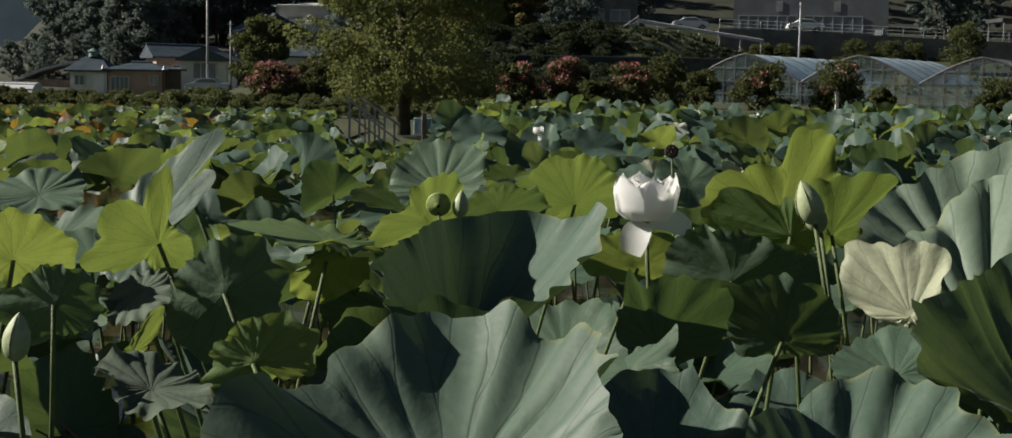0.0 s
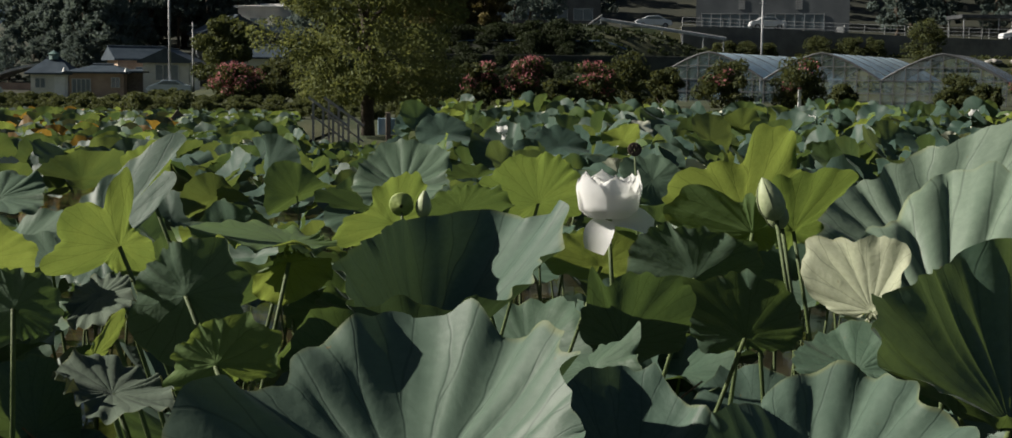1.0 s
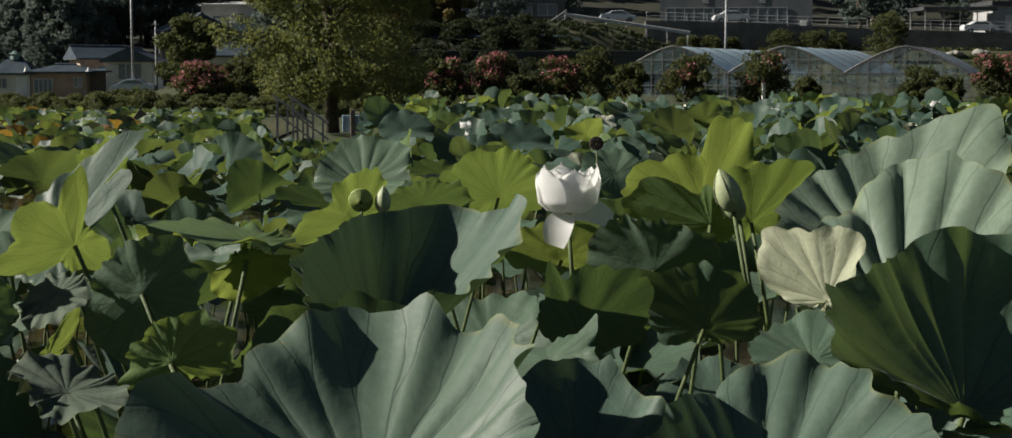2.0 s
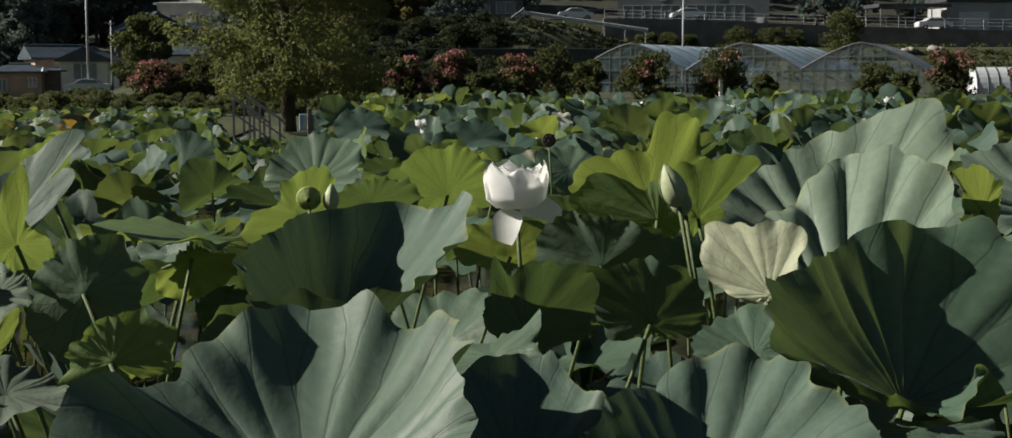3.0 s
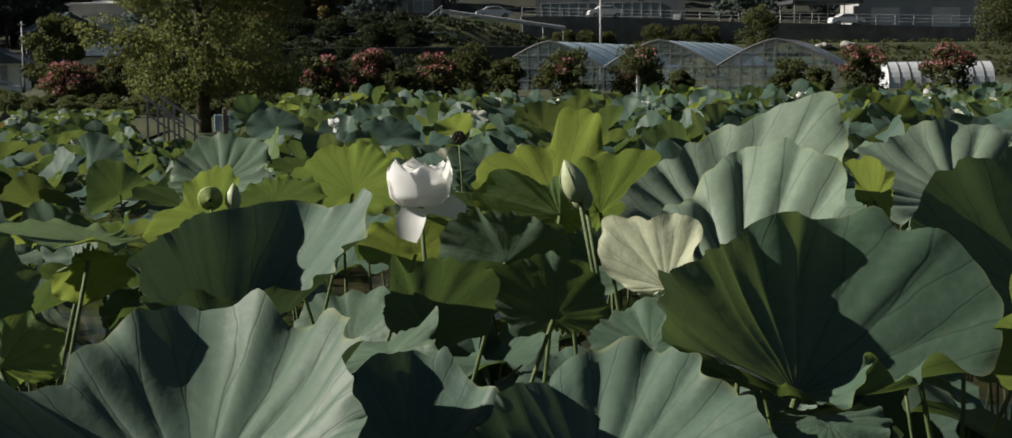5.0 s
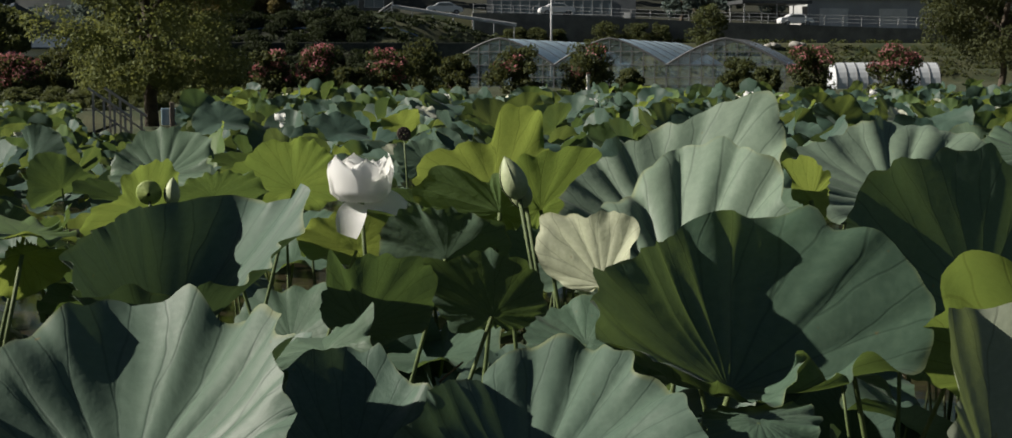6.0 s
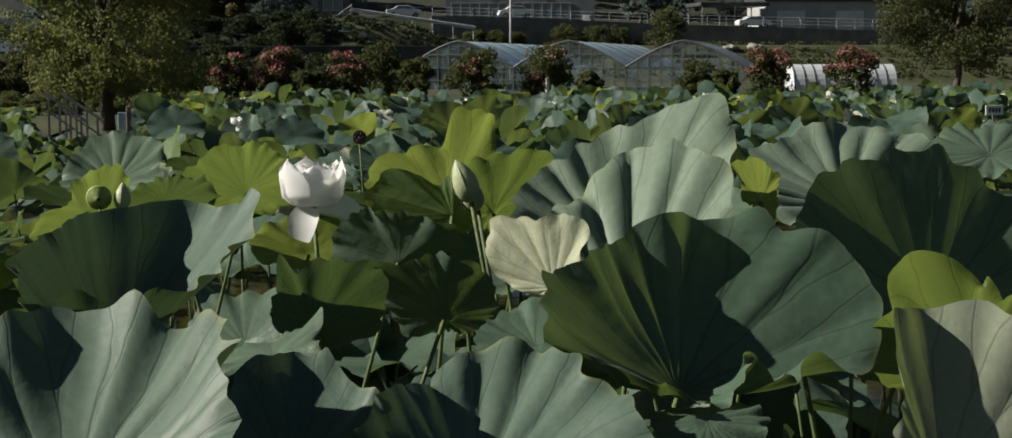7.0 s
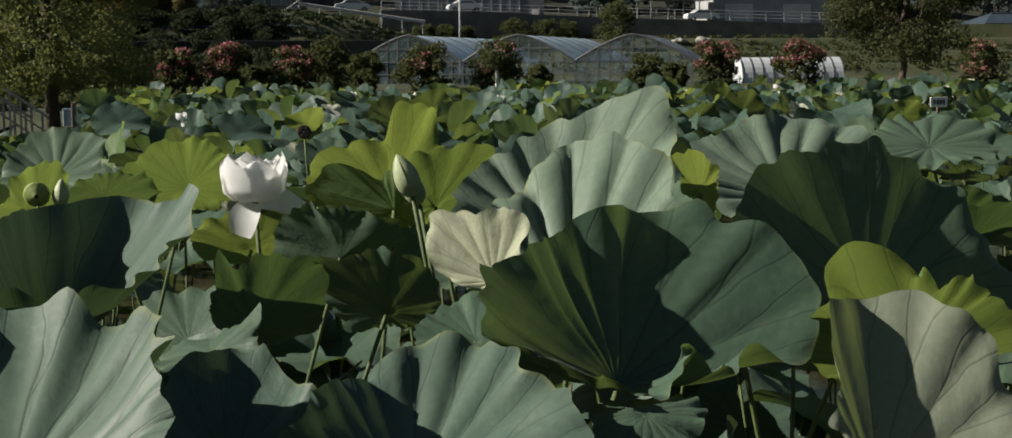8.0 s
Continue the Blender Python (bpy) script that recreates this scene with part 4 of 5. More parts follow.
# ---- lotus flower, buds, seed pods ----
def petal_bm(prof, half, n=14, w=10, seed=0):
    """A spoon-shaped petal on the bowl of the bloom: (radius, height) along it, half its spread in degrees."""
    bm = bmesh.new()
    r = random.Random(seed)
    ph = r.uniform(0, 6)
    rows = []
    for i in range(n + 1):
        s = i / n
        k = s * (len(prof) - 1)
        j = min(int(k), len(prof) - 2)
        f = k - j
        f = f * f * (3 - 2 * f) * 0.5 + f * 0.5
        rad, h = (prof[j][q] * (1 - f) + prof[j + 1][q] * f for q in (0, 1))
        spread = radians(half) * max(0.04, min(1.0, (s / 0.4 + 0.05) ** 0.7) * max(0.0, 1 - max(0.0, (s - 0.60) / 0.40) ** 2.4) ** 0.6)
        row = []
        for m in range(w + 1):
            u = m / w * 2 - 1
            a = math.pi / 2 + u * spread
            rr = rad * (1 + 0.05 * u * u * s) + 0.0045 * u * math.sin(math.pi * min(1, s * 1.2)) + 0.0009 * math.sin(5 * u + ph + 3 * s)
            row.append(bm.verts.new((rr * math.cos(a), rr * math.sin(a), h - 0.012 * u * u * s * s)))
        rows.append(row)
    for a, b in zip(rows, rows[1:]):
        for m in range(w):
            bm.faces.new((a[m], a[m + 1], b[m + 1], b[m]))
    return bm


def loose_petal(length, width, n=12, w=8):
    """A cupped petal lying along +y from its narrow foot."""
    bm = bmesh.new()
    rows = []
    for i in range(n + 1):
        s = i / n
        half = width * 0.5 * max(0.08, math.sin(math.pi * (0.10 + 0.76 * s)) ** 0.42)
        rows.append([bm.verts.new((half * u, length * s, 0.012 * math.sin(math.pi * s) + 0.22 * half * u * u - 0.02 * s * s)) for u in np.linspace(-1, 1, w + 1)])
    for a, b in zip(rows, rows[1:]):
        for m in range(w):
            bm.faces.new((a[m], a[m + 1], b[m + 1], b[m]))
    return bm


def lotus_flower(x, y, z, label="white lotus bloom half open on a tall green stalk", petal=None):
    ob = thing("lotus_flower", x, y, z, label, "flower", "lotus blooms in the pond")
    M_PETAL_HERE = petal or M_PETAL
    r = random.Random(4)
    for k in range(6):
        top = (0.128, 0.118, 0.130, 0.122, 0.132, 0.120)[k]
        lip = (0.080, 0.072, 0.082, 0.070, 0.076, 0.084)[k]
        part("petal", petal_bm([(0.010, 0.002), (0.050, 0.006), (0.076, 0.030), (0.083, 0.075), (lip, top)], 43, seed=k), M_PETAL_HERE, ob, round_=True).matrix_basis = pose(0, 0, 0, 0, 0, 60 * k + 8)
    for k in range(5):
        part("petal", petal_bm([(0.008, 0.006), (0.042, 0.016), (0.064, 0.045), (0.067, 0.085), (0.056, 0.116 - 0.005 * (k % 3))], 42, seed=20 + k), M_PETAL_HERE, ob, round_=True).matrix_basis = pose(0, 0, 0, 0, 0, 72 * k + 34)
    for k in range(4):
        part("petal", petal_bm([(0.006, 0.008), (0.026, 0.022), (0.044, 0.055), (0.044, 0.085), (0.036, 0.100 - 0.004 * k)], 46, seed=40 + k), M_PETAL_HERE, ob, round_=True).matrix_basis = pose(0, 0, 0, 0, 0, 90 * k + 15)
    for az, droop, ln, wd, roll in ((-104, 6, 0.108, 0.088, 38), (152, 64, 0.088, 0.080, -16)):
        p = part("petal", loose_petal(ln, wd), M_PETAL_HERE, ob, "loose white petal hanging down", True)
        p.matrix_basis = pose(0, 0, 0.0, 0, 0, az) @ pose(0, 0.010, 0, -droop, roll)
    bm = bmesh.new()
    bmesh.ops.create_cone(bm, cap_ends=True, segments=16, radius1=0.008, radius2=0.022, depth=0.03, matrix=Matrix.Translation((0, 0, 0.02)))
    part("receptacle", bm, M_POD, ob, "green receptacle", True)
    part("stalk", stalk_bm(z + 0.1, (0.03, -0.04), 0.007), M_STALK, ob, "green prickly stalk", True)
    return ob


bloom = lotus_flower(0.369, 3.80, 1.287)
for fx, fy, fz, fr, fs in ((0.25, 11.0, 1.24, 70, 0.5), (2.86, 22.0, 1.15, 20, 0.75), (1.20, 12.0, 1.14, 150, 0.4), (2.40, 14.0, 1.16, 90, 0.45), (6.9, 20.0, 1.20, 10, 0.8), (4.2, 18.0, 1.16, 130, 0.7), (10.5, 24.0, 1.15, 130, 0.8)):
    copy_thing(bloom, pose(fx, fy, fz, 0, 0, fr) @ Matrix.Scale(fs, 4))
pink = lotus_flower(-4.9, 25.0, 0.62, "pink lotus bloom among the low leaves", M_PETAL_PINK)
for fx, fy, fz in ((-5.6, 26.0, 0.62), (-4.1, 27.0, 0.6), (-6.9, 27.5, 0.6), (-3.5, 28.0, 0.58), (-7.6, 26.0, 0.62)):
    copy_thing(pink, pose(fx, fy, fz, 0, 0, fx * 40) @ Matrix.Scale(0.85, 4))


def lotus_bud(x, y, z, size, lean, bend):
    ob = thing("lotus_bud", x, y, z, "closed pale green lotus bud on a stalk", "flower bud", "closed lotus buds")
    for k in range(5):
        bm = bmesh.new()
        rows = []
        for i in range(13):
            s = 0.02 + 0.98 * i / 12
            rad = size * 0.66 * s ** 0.55 * (1 - s) ** 0.85 * (1 + 0.03 * k) + 0.0004
            rows.append([bm.verts.new((rad * (1 + 0.10 * u) * math.cos(u), rad * (1 + 0.10 * u) * math.sin(u), size * s)) for u in np.linspace(-0.8, 0.8, 7)])
        for a, b in zip(rows, rows[1:]):
            for j in range(6):
                bm.faces.new((a[j], a[j + 1], b[j + 1], b[j]))
        p = part("petal", bm, M_BUD, ob, round_=True)
        p.matrix_basis = pose(0, 0, 0, 0, lean, 0) @ pose(0, 0, 0, 0, 0, 72 * k)
    part("stalk", stalk_bm(z + 0.1, bend, 0.006), M_STALK, ob, "green prickly stalk", True)
    return ob


lotus_bud(0.682, 3.20, 1.345, 0.102, -20, (0.15, -0.05))
lotus_bud(0.706, 3.25, 1.322, 0.090, -26, (0.13, -0.05))
lotus_bud(-0.822, 2.45, 1.160, 0.085, 6, (0.03, 0.05))


def seed_pod(x, y, z, size, tilt, label="round green lotus seed pod on a stalk", mat=None):
    ob = thing("seed_pod", x, y, z, label, "seed pod", "lotus seed pods")
    bm = bmesh.new()
    prof = [(0.15, -0.9), (0.5, -0.55), (0.9, -0.15), (1.0, 0.0), (0.95, 0.08), (0.8, 0.1), (0.4, 0.08), (0.003, 0.07)]
    rings = [[bm.verts.new((size * r * math.cos(a), size * r * math.sin(a), size * h)) for a in np.linspace(0, 2 * math.pi, 20, endpoint=False)] for r, h in prof]
    for a, b in zip(rings, rings[1:]):
        for j in range(20):
            bm.faces.new((a[j], a[(j + 1) % 20], b[(j + 1) % 20], b[j]))
    p = part("cup", bm, mat or M_POD, ob, round_=True)
    p.matrix_basis = pose(0, 0, 0, tilt) @ Matrix.Diagonal((1, 1, 0.6, 1))
    for k in range(7):
        bm = bmesh.new()
        bmesh.ops.create_icosphere(bm, subdivisions=1, radius=size * 0.13)
        s = part("seed", bm, mat or M_STALK, ob, round_=True)
        a = k * 1.05
        s.matrix_basis = pose(0, 0, 0, tilt) @ pose((0.55 * size * math.cos(a)) if k else 0, (0.55 * size * math.sin(a)) if k else 0, 0.07 * size)
    part("stalk", stalk_bm(z + 0.1, (0.02, -0.05), 0.005), M_STALK, ob, "green prickly stalk", True)
    return ob


seed_pod(-0.176, 3.95, 1.310, 0.034, -78)
lotus_bud(-0.118, 3.95, 1.275, 0.075, 3, (0.02, -0.05))
seed_pod(0.738, 6.5, 1.344, 0.032, 75, "dried brown lotus seed pod on a stalk", M_POD_DRY)


# ---- trees and shrubs ----
def leaf_cloud(name, clumps, per, size, mat, seed, spread=0.35, flat=0.75):
    """A crown of many small leaves round clump centres (x, y, z, radius)."""
    g = np.random.default_rng(seed)
    c = np.array(clumps)
    n = len(c) * per
    d = g.normal(size=(n, 3))
    d /= np.linalg.norm(d, axis=1)[:, None]
    rad = g.uniform(0.25, 1.0, n) ** spread
    cen = np.repeat(c[:, :3], per, 0) + d * (np.repeat(c[:, 3], per) * rad)[:, None] * (1, 1, flat)
    a = g.normal(size=(n, 3))
    a /= np.linalg.norm(a, axis=1)[:, None]
    b = np.cross(a, d + g.normal(size=(n, 3)) * 0.6)
    b /= np.linalg.norm(b, axis=1)[:, None] + 1e-9
    s = size * g.uniform(0.6, 1.3, n)[:, None]
    a, b = a * s, b * s * 0.5
    v = np.stack((cen - a, cen + b, cen + a, cen - b), 1).reshape(-1, 3)
    me = bpy.data.meshes.new(name)
    me.vertices.add(4 * n)
    me.vertices.foreach_set("co", v.astype(np.float32).ravel())
    me.loops.add(4 * n)
    me.loops.foreach_set("vertex_index", np.arange(4 * n, dtype=np.int32))
    me.polygons.add(n)
    me.polygons.foreach_set("loop_start", np.arange(0, 4 * n, 4, dtype=np.int32))
    me.update(calc_edges=True)
    me.materials.append(mat)
    return me


def limb_bm(p0, p1, r0, r1, seed, seg=7):
    r = random.Random(seed)
    a, b = Vector(p0), Vector(p1)
    k = (b - a).length * 0.05
    pts = [a.lerp(b, i / 6) + (Vector((r.uniform(-k, k), r.uniform(-k, k), 0)) if 0 < i < 6 else Vector()) for i in range(7)]
    return tube(bmesh.new(), pts, [r0 + (r1 - r0) * i / 6 for i in range(7)], seg)


def tree(x, y, z, height, width, label, mat, seed, leaf=0.06, clumps=70, per=150, trunk=0.16, low=0.12, category="tree", name="tree"):
    """Trunk, limbs and a crown of clumps with gaps."""
    r = random.Random(seed)
    ob = thing(name, x, y, z, label, category)
    part("trunk", limb_bm((0, 0, -0.3), (r.uniform(-.2, .2), 0, height * 0.7), trunk, trunk * 0.3, seed, 9), M_BARK, ob, "brown bark trunk", True)
    cl = []
    for k in range(clumps):
        h = low + (1 - low) * r.random()
        wide = width * 0.5 * (math.sin(math.pi * min(1, (0.18 + 0.80 * (h - low) / (1 - low)))) ** 0.6)
        a, d = r.uniform(0, 6.283), wide * r.uniform(0.35, 1.0)
        cl.append((d * math.cos(a), d * math.sin(a), height * h, width * r.uniform(0.07, 0.15)))
    for k in range(7):
        q = cl[k * len(cl) // 7]
        part("limb", limb_bm((0, 0, max(0.2, q[2] * 0.6)), q[:3], trunk * 0.35, trunk * 0.1, seed + k), M_BARK, ob, round_=True)
    part("crown", leaf_cloud("crown", cl, per, leaf, mat, seed), None, ob)
    return ob


tree(-2.35, 34.2, 0.50, 6.4, 4.8, "broad-leaved green tree on the grassy dike", M_CROWN, 11, leaf=0.045, clumps=160, per=560, trunk=0.17, low=0.11)
tree(25.7, 48.0, 0.15, 6.4, 5.3, "green tree with twin pale trunks beside the pond", M_CROWN_OLIVE, 13, leaf=0.055, clumps=110, per=460, trunk=0.15, low=0.27)


def shrub(x, y, z, w, h, label, mat, seed, blossom=0, leaf=0.11, name="shrub", per=120, category="shrub"):
    r = random.Random(seed)
    ob = thing(name, x, y, z, label, category, "shrubs along the pond's bank")
    cl = []
    for k in range(38):
        a, e = r.uniform(0, 6.283), r.uniform(0.06, 0.93)
        d = 0.5 * w * math.sqrt(max(0.05, 1 - (e * 1.05 - 0.40) ** 2 * 2.0)) * r.uniform(0.25, 0.85)
        cl.append((d * math.cos(a), d * math.sin(a), h * e, w * r.uniform(0.11, 0.19)))
    for k in range(3):
        q = cl[k]
        part("stem", limb_bm((0, 0, -0.2), q[:3], 0.05, 0.015, seed + k, 5), M_BARK, ob, round_=True)
    part("foliage", leaf_cloud("foliage", cl, per, leaf, mat, seed), None, ob)
    if blossom:
        top = [q for q in sorted(cl, key=lambda q: -q[2])[:26] if r.random() < blossom / 15]
        part("blossom", leaf_cloud("blossom", [(a, b - 0.05, c + 0.10, d * 1.0) for a, b, c, d in top], 60, leaf * 0.75, M_BLOSSOM, seed + 1), None, ob, "coral red blossom")
    return ob


MYRTLE = "crape myrtle shrub with coral red blossom"
GREEN_SHRUB = "rounded dark green shrub on the bank"
for k, (x, y, w, h, bl) in enumerate(((0.55, 80, 2.7, 2.4, 9), (3.2, 80, 2.8, 2.6, 11), (6.7, 80, 2.9, 2.4, 7), (30.9, 80, 3.0, 2.6, 10), (34.2, 76, 3.2, 2.6, 12), (-3.6, 81, 1.8, 1.9, 5), (46.6, 78, 3.2, 2.4, 9), (-12.4, 80, 3.2, 1.95, 15))):
    shrub(x, y, land(x, y) - 0.05, w, h, MYRTLE, M_SHRUB, 40 + k, bl, name="crape_myrtle")
for k, (x, y, w, h, bl) in enumerate(((13.5, 78, 3.2, 2.7, 3), (17.6, 78, 3.4, 2.7, 1), (25.9, 78, 2.3, 1.9, 0), (8.9, 84, 3.4, 3.0, 0), (10.8, 82, 2.4, 2.1, 0), (5.0, 83, 2.0, 1.5, 0), (20.2, 80, 2.0, 1.3, 0), (28.6, 81, 2.0, 1.4, 0), (-10.4, 82, 3.2, 2.6, 0))):
    shrub(x, y, land(x, y) - 0.05, w, h, GREEN_SHRUB, M_SHRUB, 60 + k, bl)
AZALEA = [shrub(0, -60, 0, 1.3, 0.7, "clipped dark green azalea bush", M_AZALEA, 90 + k, leaf=0.05, name="azalea_bush") for k in range(3)]
for row, y0, n in ((0, 47, 24), (1, 50, 26), (2, 54, 28), (3, 60, 30), (4, 66, 30), (5, 72, 30)):
    for k in range(n):
        x, y = -0.37 * y0 + (k + 0.5 * (row % 2)) * (0.34 if row < 4 else 0.42) * y0 / n + rnd.uniform(-0.3, 0.3), y0 + rnd.uniform(-1, 1)
        copy_thing(rnd.choice(AZALEA), Matrix.Translation((x, y, land(x, y) - 0.05)) @ Matrix.Rotation(rnd.uniform(0, 6.28), 4, 'Z') @ Matrix.Scale(rnd.uniform(0.42, 0.75) * (1.3 if -0.24 < x / y < -0.19 else 1), 4))
for ob in AZALEA:
    for o in (*ob.children, ob):
        bpy.data.objects.remove(o)

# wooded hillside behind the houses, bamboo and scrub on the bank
WOOD = [tree(0, -60, 0, 13, 8, "dark green tree on the wooded hillside", M_CROWN_HAZE, 200 + k, leaf=0.30, clumps=60, per=80, trunk=0.3, low=0.25 if k else 0.1, name="forest_tree") for k in range(3)]
TALL = [tree(0, -60, 0, 19, 6.5, "tall conifer with a bare pale trunk on the hillside", M_CROWN_HAZE, 220 + k, leaf=0.30, clumps=48, per=80, trunk=0.34, low=0.34, name="forest_tree") for k in range(2)]
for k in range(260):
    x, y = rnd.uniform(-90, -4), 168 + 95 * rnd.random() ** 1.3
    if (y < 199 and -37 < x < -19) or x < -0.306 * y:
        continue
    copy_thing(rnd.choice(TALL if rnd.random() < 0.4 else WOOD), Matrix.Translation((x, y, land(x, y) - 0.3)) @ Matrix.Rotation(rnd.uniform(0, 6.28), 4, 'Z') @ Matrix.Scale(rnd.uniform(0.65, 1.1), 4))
for k in range(9):
    x, y = -57 + 1.9 * k + rnd.uniform(-0.6, 0.6), rnd.uniform(166, 172)
    copy_thing(rnd.choice(WOOD), Matrix.Translation((x, y, land(x, y) - 0.4)) @ Matrix.Rotation(rnd.uniform(0, 6.28), 4, 'Z') @ Matrix.Scale(rnd.uniform(0.38, 0.5), 4))
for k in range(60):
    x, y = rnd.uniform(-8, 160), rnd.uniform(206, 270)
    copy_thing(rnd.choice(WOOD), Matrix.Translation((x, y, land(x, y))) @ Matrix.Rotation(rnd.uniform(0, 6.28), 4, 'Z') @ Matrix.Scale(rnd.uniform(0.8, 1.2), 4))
for x, y, s in ((-16, 150, 0.5), (-13.5, 156, 0.6), (-11, 152, 0.5), (4.6, 155, 0.36), (7.6, 156, 0.4), (6.4, 160, 0.42), (9.0, 164, 0.45)):
    copy_thing(rnd.choice(WOOD), Matrix.Translation((x, y, land(x, y) - 0.5)) @ Matrix.Rotation(rnd.uniform(0, 6.28), 4, 'Z') @ Matrix.Scale(s, 4))
for ob in WOOD + TALL:
    for o in (*ob.children, ob):
        bpy.data.objects.remove(o)
SCRUB = [shrub(0, -60, 0, 4.5, 3.2, "dark scrub on the steep bank", M_SCRUB, 300 + k, leaf=0.16, per=60, name="bank_scrub") for k in range(3)]
for k in range(190):
    x, y = rnd.uniform(-18, 10), rnd.uniform(120, 145)
    copy_thing(rnd.choice(SCRUB), Matrix.Translation((x, y, land(x, y) - 0.2)) @ Matrix.Rotation(rnd.uniform(0, 6.28), 4, 'Z') @ Matrix.Scale(rnd.uniform(0.32, 0.62), 4))
for ob in SCRUB:
    for o in (*ob.children, ob):
        bpy.data.objects.remove(o)
for k in range(7):
    x, y = -5.2 + k * 1.3, 149 + rnd.uniform(-1.5, 1.5)
    shrub(x, y, land(x, y) - 0.2, 3.4, rnd.uniform(4, 5.5), "dry straw-brown bamboo thicket", M_CROWN_DRY, 330 + k, leaf=0.16, name="bamboo_clump")
shrub(-22.8, 140, 0, 7.0, 7.0, "round evergreen tree beside the house", M_AZALEA, 350, leaf=0.22, per=260, name="evergreen_tree", category="tree")
shrub(48.9, 158, land(48.9, 158) - 0.2, 5.6, 6.0, "rounded conifer on the terrace", M_SHRUB, 352, leaf=0.14, per=140, name="conifer", category="tree")
for k, (x, w, h) in enumerate(((39.4, 4.0, 2.4), (42.8, 3.9, 2.3), (45.4, 3.6, 2.3), (28.6, 3.2, 1.5), (31.0, 3.4, 1.6), (33.4, 3.2, 1.4))):
    shrub(x, 165.6, max(land(x, 165.6), 4.3) - 0.1, w, h, "clipped green hedge on the terrace", M_SHRUB, 360 + k, leaf=0.1, name="hedge")


def bank_grass():
    """Rough grass along the terraces below the road."""
    cl = []
    for y0 in (145.0, 148.5, 152.5, 156.5, 162.0, 165.0):
        for k in range(90):
            x = rnd.uniform(26, 100)
            y = y0 + rnd.uniform(-0.9, 0.9)
            cl.append((x, y, land(x, y) + 0.15, rnd.uniform(0.35, 0.75)))
    me = leaf_cloud("bank_grass", cl, 26, 0.2, M_SHRUB, 77, flat=0.5)
    tagged(new("bank_grass", me), "rough green grass along the terraces", "grass", kind="stuff")
    cl = []
    for k in range(2200):
        x, y = rnd.uniform(-16, 31), rnd.uniform(122, 158)
        cl.append((x, y, land(x, y) + 0.05, rnd.uniform(0.3, 0.6)))
    tagged(new("ramp_grass", leaf_cloud("ramp_grass", cl, 30, 0.2, M_SCRUB, 78, flat=0.5)), "dark rough grass on the bank below the ramp", "grass", kind="stuff")


bank_grass()


# ---- greenhouses ----
def arch(span, eave, rise, n=16):
    """Half outline of an arched gable, from left eave over the ridge to the right eave."""
    out = []
    for i in range(n + 1):
        s = i / n * 2 - 1
        out.append((s * span / 2, eave + rise * (1 - abs(s) ** 1.45)))
    return out


def greenhouse(x, y, z, span, depth, eave, rise, rz):
    ob = thing("greenhouse", x, y, z, "arched pipe greenhouse clad in clear film", "greenhouse", "row of arched greenhouses", rz)
    out = arch(span, eave, rise)
    bm = bmesh.new()
    a = [bm.verts.new((px, 0, pz)) for px, pz in out]
    b = [bm.verts.new((px, depth, pz)) for px, pz in out]
    for i in range(len(out) - 1):
        bm.faces.new((a[i], a[i + 1], b[i + 1], b[i]))
    part("roof_film", bm, M_FILM_ROOF, ob, "cloudy blue-white roof film", True)
    for name, yy in (("front_film", 0.0), ("back_film", depth)):
        bm = bmesh.new()
        bm.faces.new([bm.verts.new((px, yy, pz)) for px, pz in out] + [bm.verts.new((span / 2, yy, 0)), bm.verts.new((-span / 2, yy, 0))])
        part(name, bm, M_FILM, ob)
    for side in (-1, 1):
        bm = bmesh.new()
        bm.faces.new([bm.verts.new(p) for p in ((side * span / 2, 0, 0), (side * span / 2, depth, 0), (side * span / 2, depth, eave), (side * span / 2, 0, eave))])
        part("side_film", bm, M_FILM, ob)
    for k in range(7):
        part("hoop", tube(bmesh.new(), [(px, depth * k / 6 - 0.03, pz) for px, pz in out], 0.085 if k == 0 else 0.04, 6), M_PIPE, ob)
    for k in range(11):
        px = -span / 2 + span * k / 10
        top = eave + rise * (1 - abs(px * 2 / span) ** 1.45)
        part("mullion", boxes((px - 0.03, -0.08, 0, px + 0.03, -0.02, top)), M_PIPE, ob)
    for h in (0.9, eave, eave + rise * 0.5):
        half = span / 2 if h <= eave else span / 2 * (0.5 ** (1 / 1.45))
        part("girt", boxes((-half, -0.10, h - 0.03, half, -0.085, h + 0.03)), M_PIPE, ob)
    for k in range(5):
        s = (k + 1) / 6 * 2 - 1
        part("purlin", boxes((s * span / 2 - 0.025, 0, eave + rise * (1 - abs(s) ** 1.45) - 0.07, s * span / 2 + 0.025, depth, eave + rise * (1 - abs(s) ** 1.45) - 0.02)), M_PIPE, ob)
    part("door", boxes((0.6, -0.14, 0.05, 1.6, -0.11, 2.0)), M_FILM, ob, "pale sliding door")
    part("gutter", boxes((span / 2 - 0.12, -0.05, eave - 0.1, span / 2 + 0.12, depth, eave)), M_PIPE, ob)
    return ob


for k in range(3):
    greenhouse(18.5 + 7.76 * k, 114 - 4.3 * k, -0.05, 8.85, (24, 22, 7)[k], 1.85, 2.08 - 0.07 * k, -29)

# plastic tunnel
ob = thing("plastic_tunnel", 46.3, 105, 0.0, "low white striped plastic tunnel", "tunnel", rz=-95)
bm = bmesh.new()
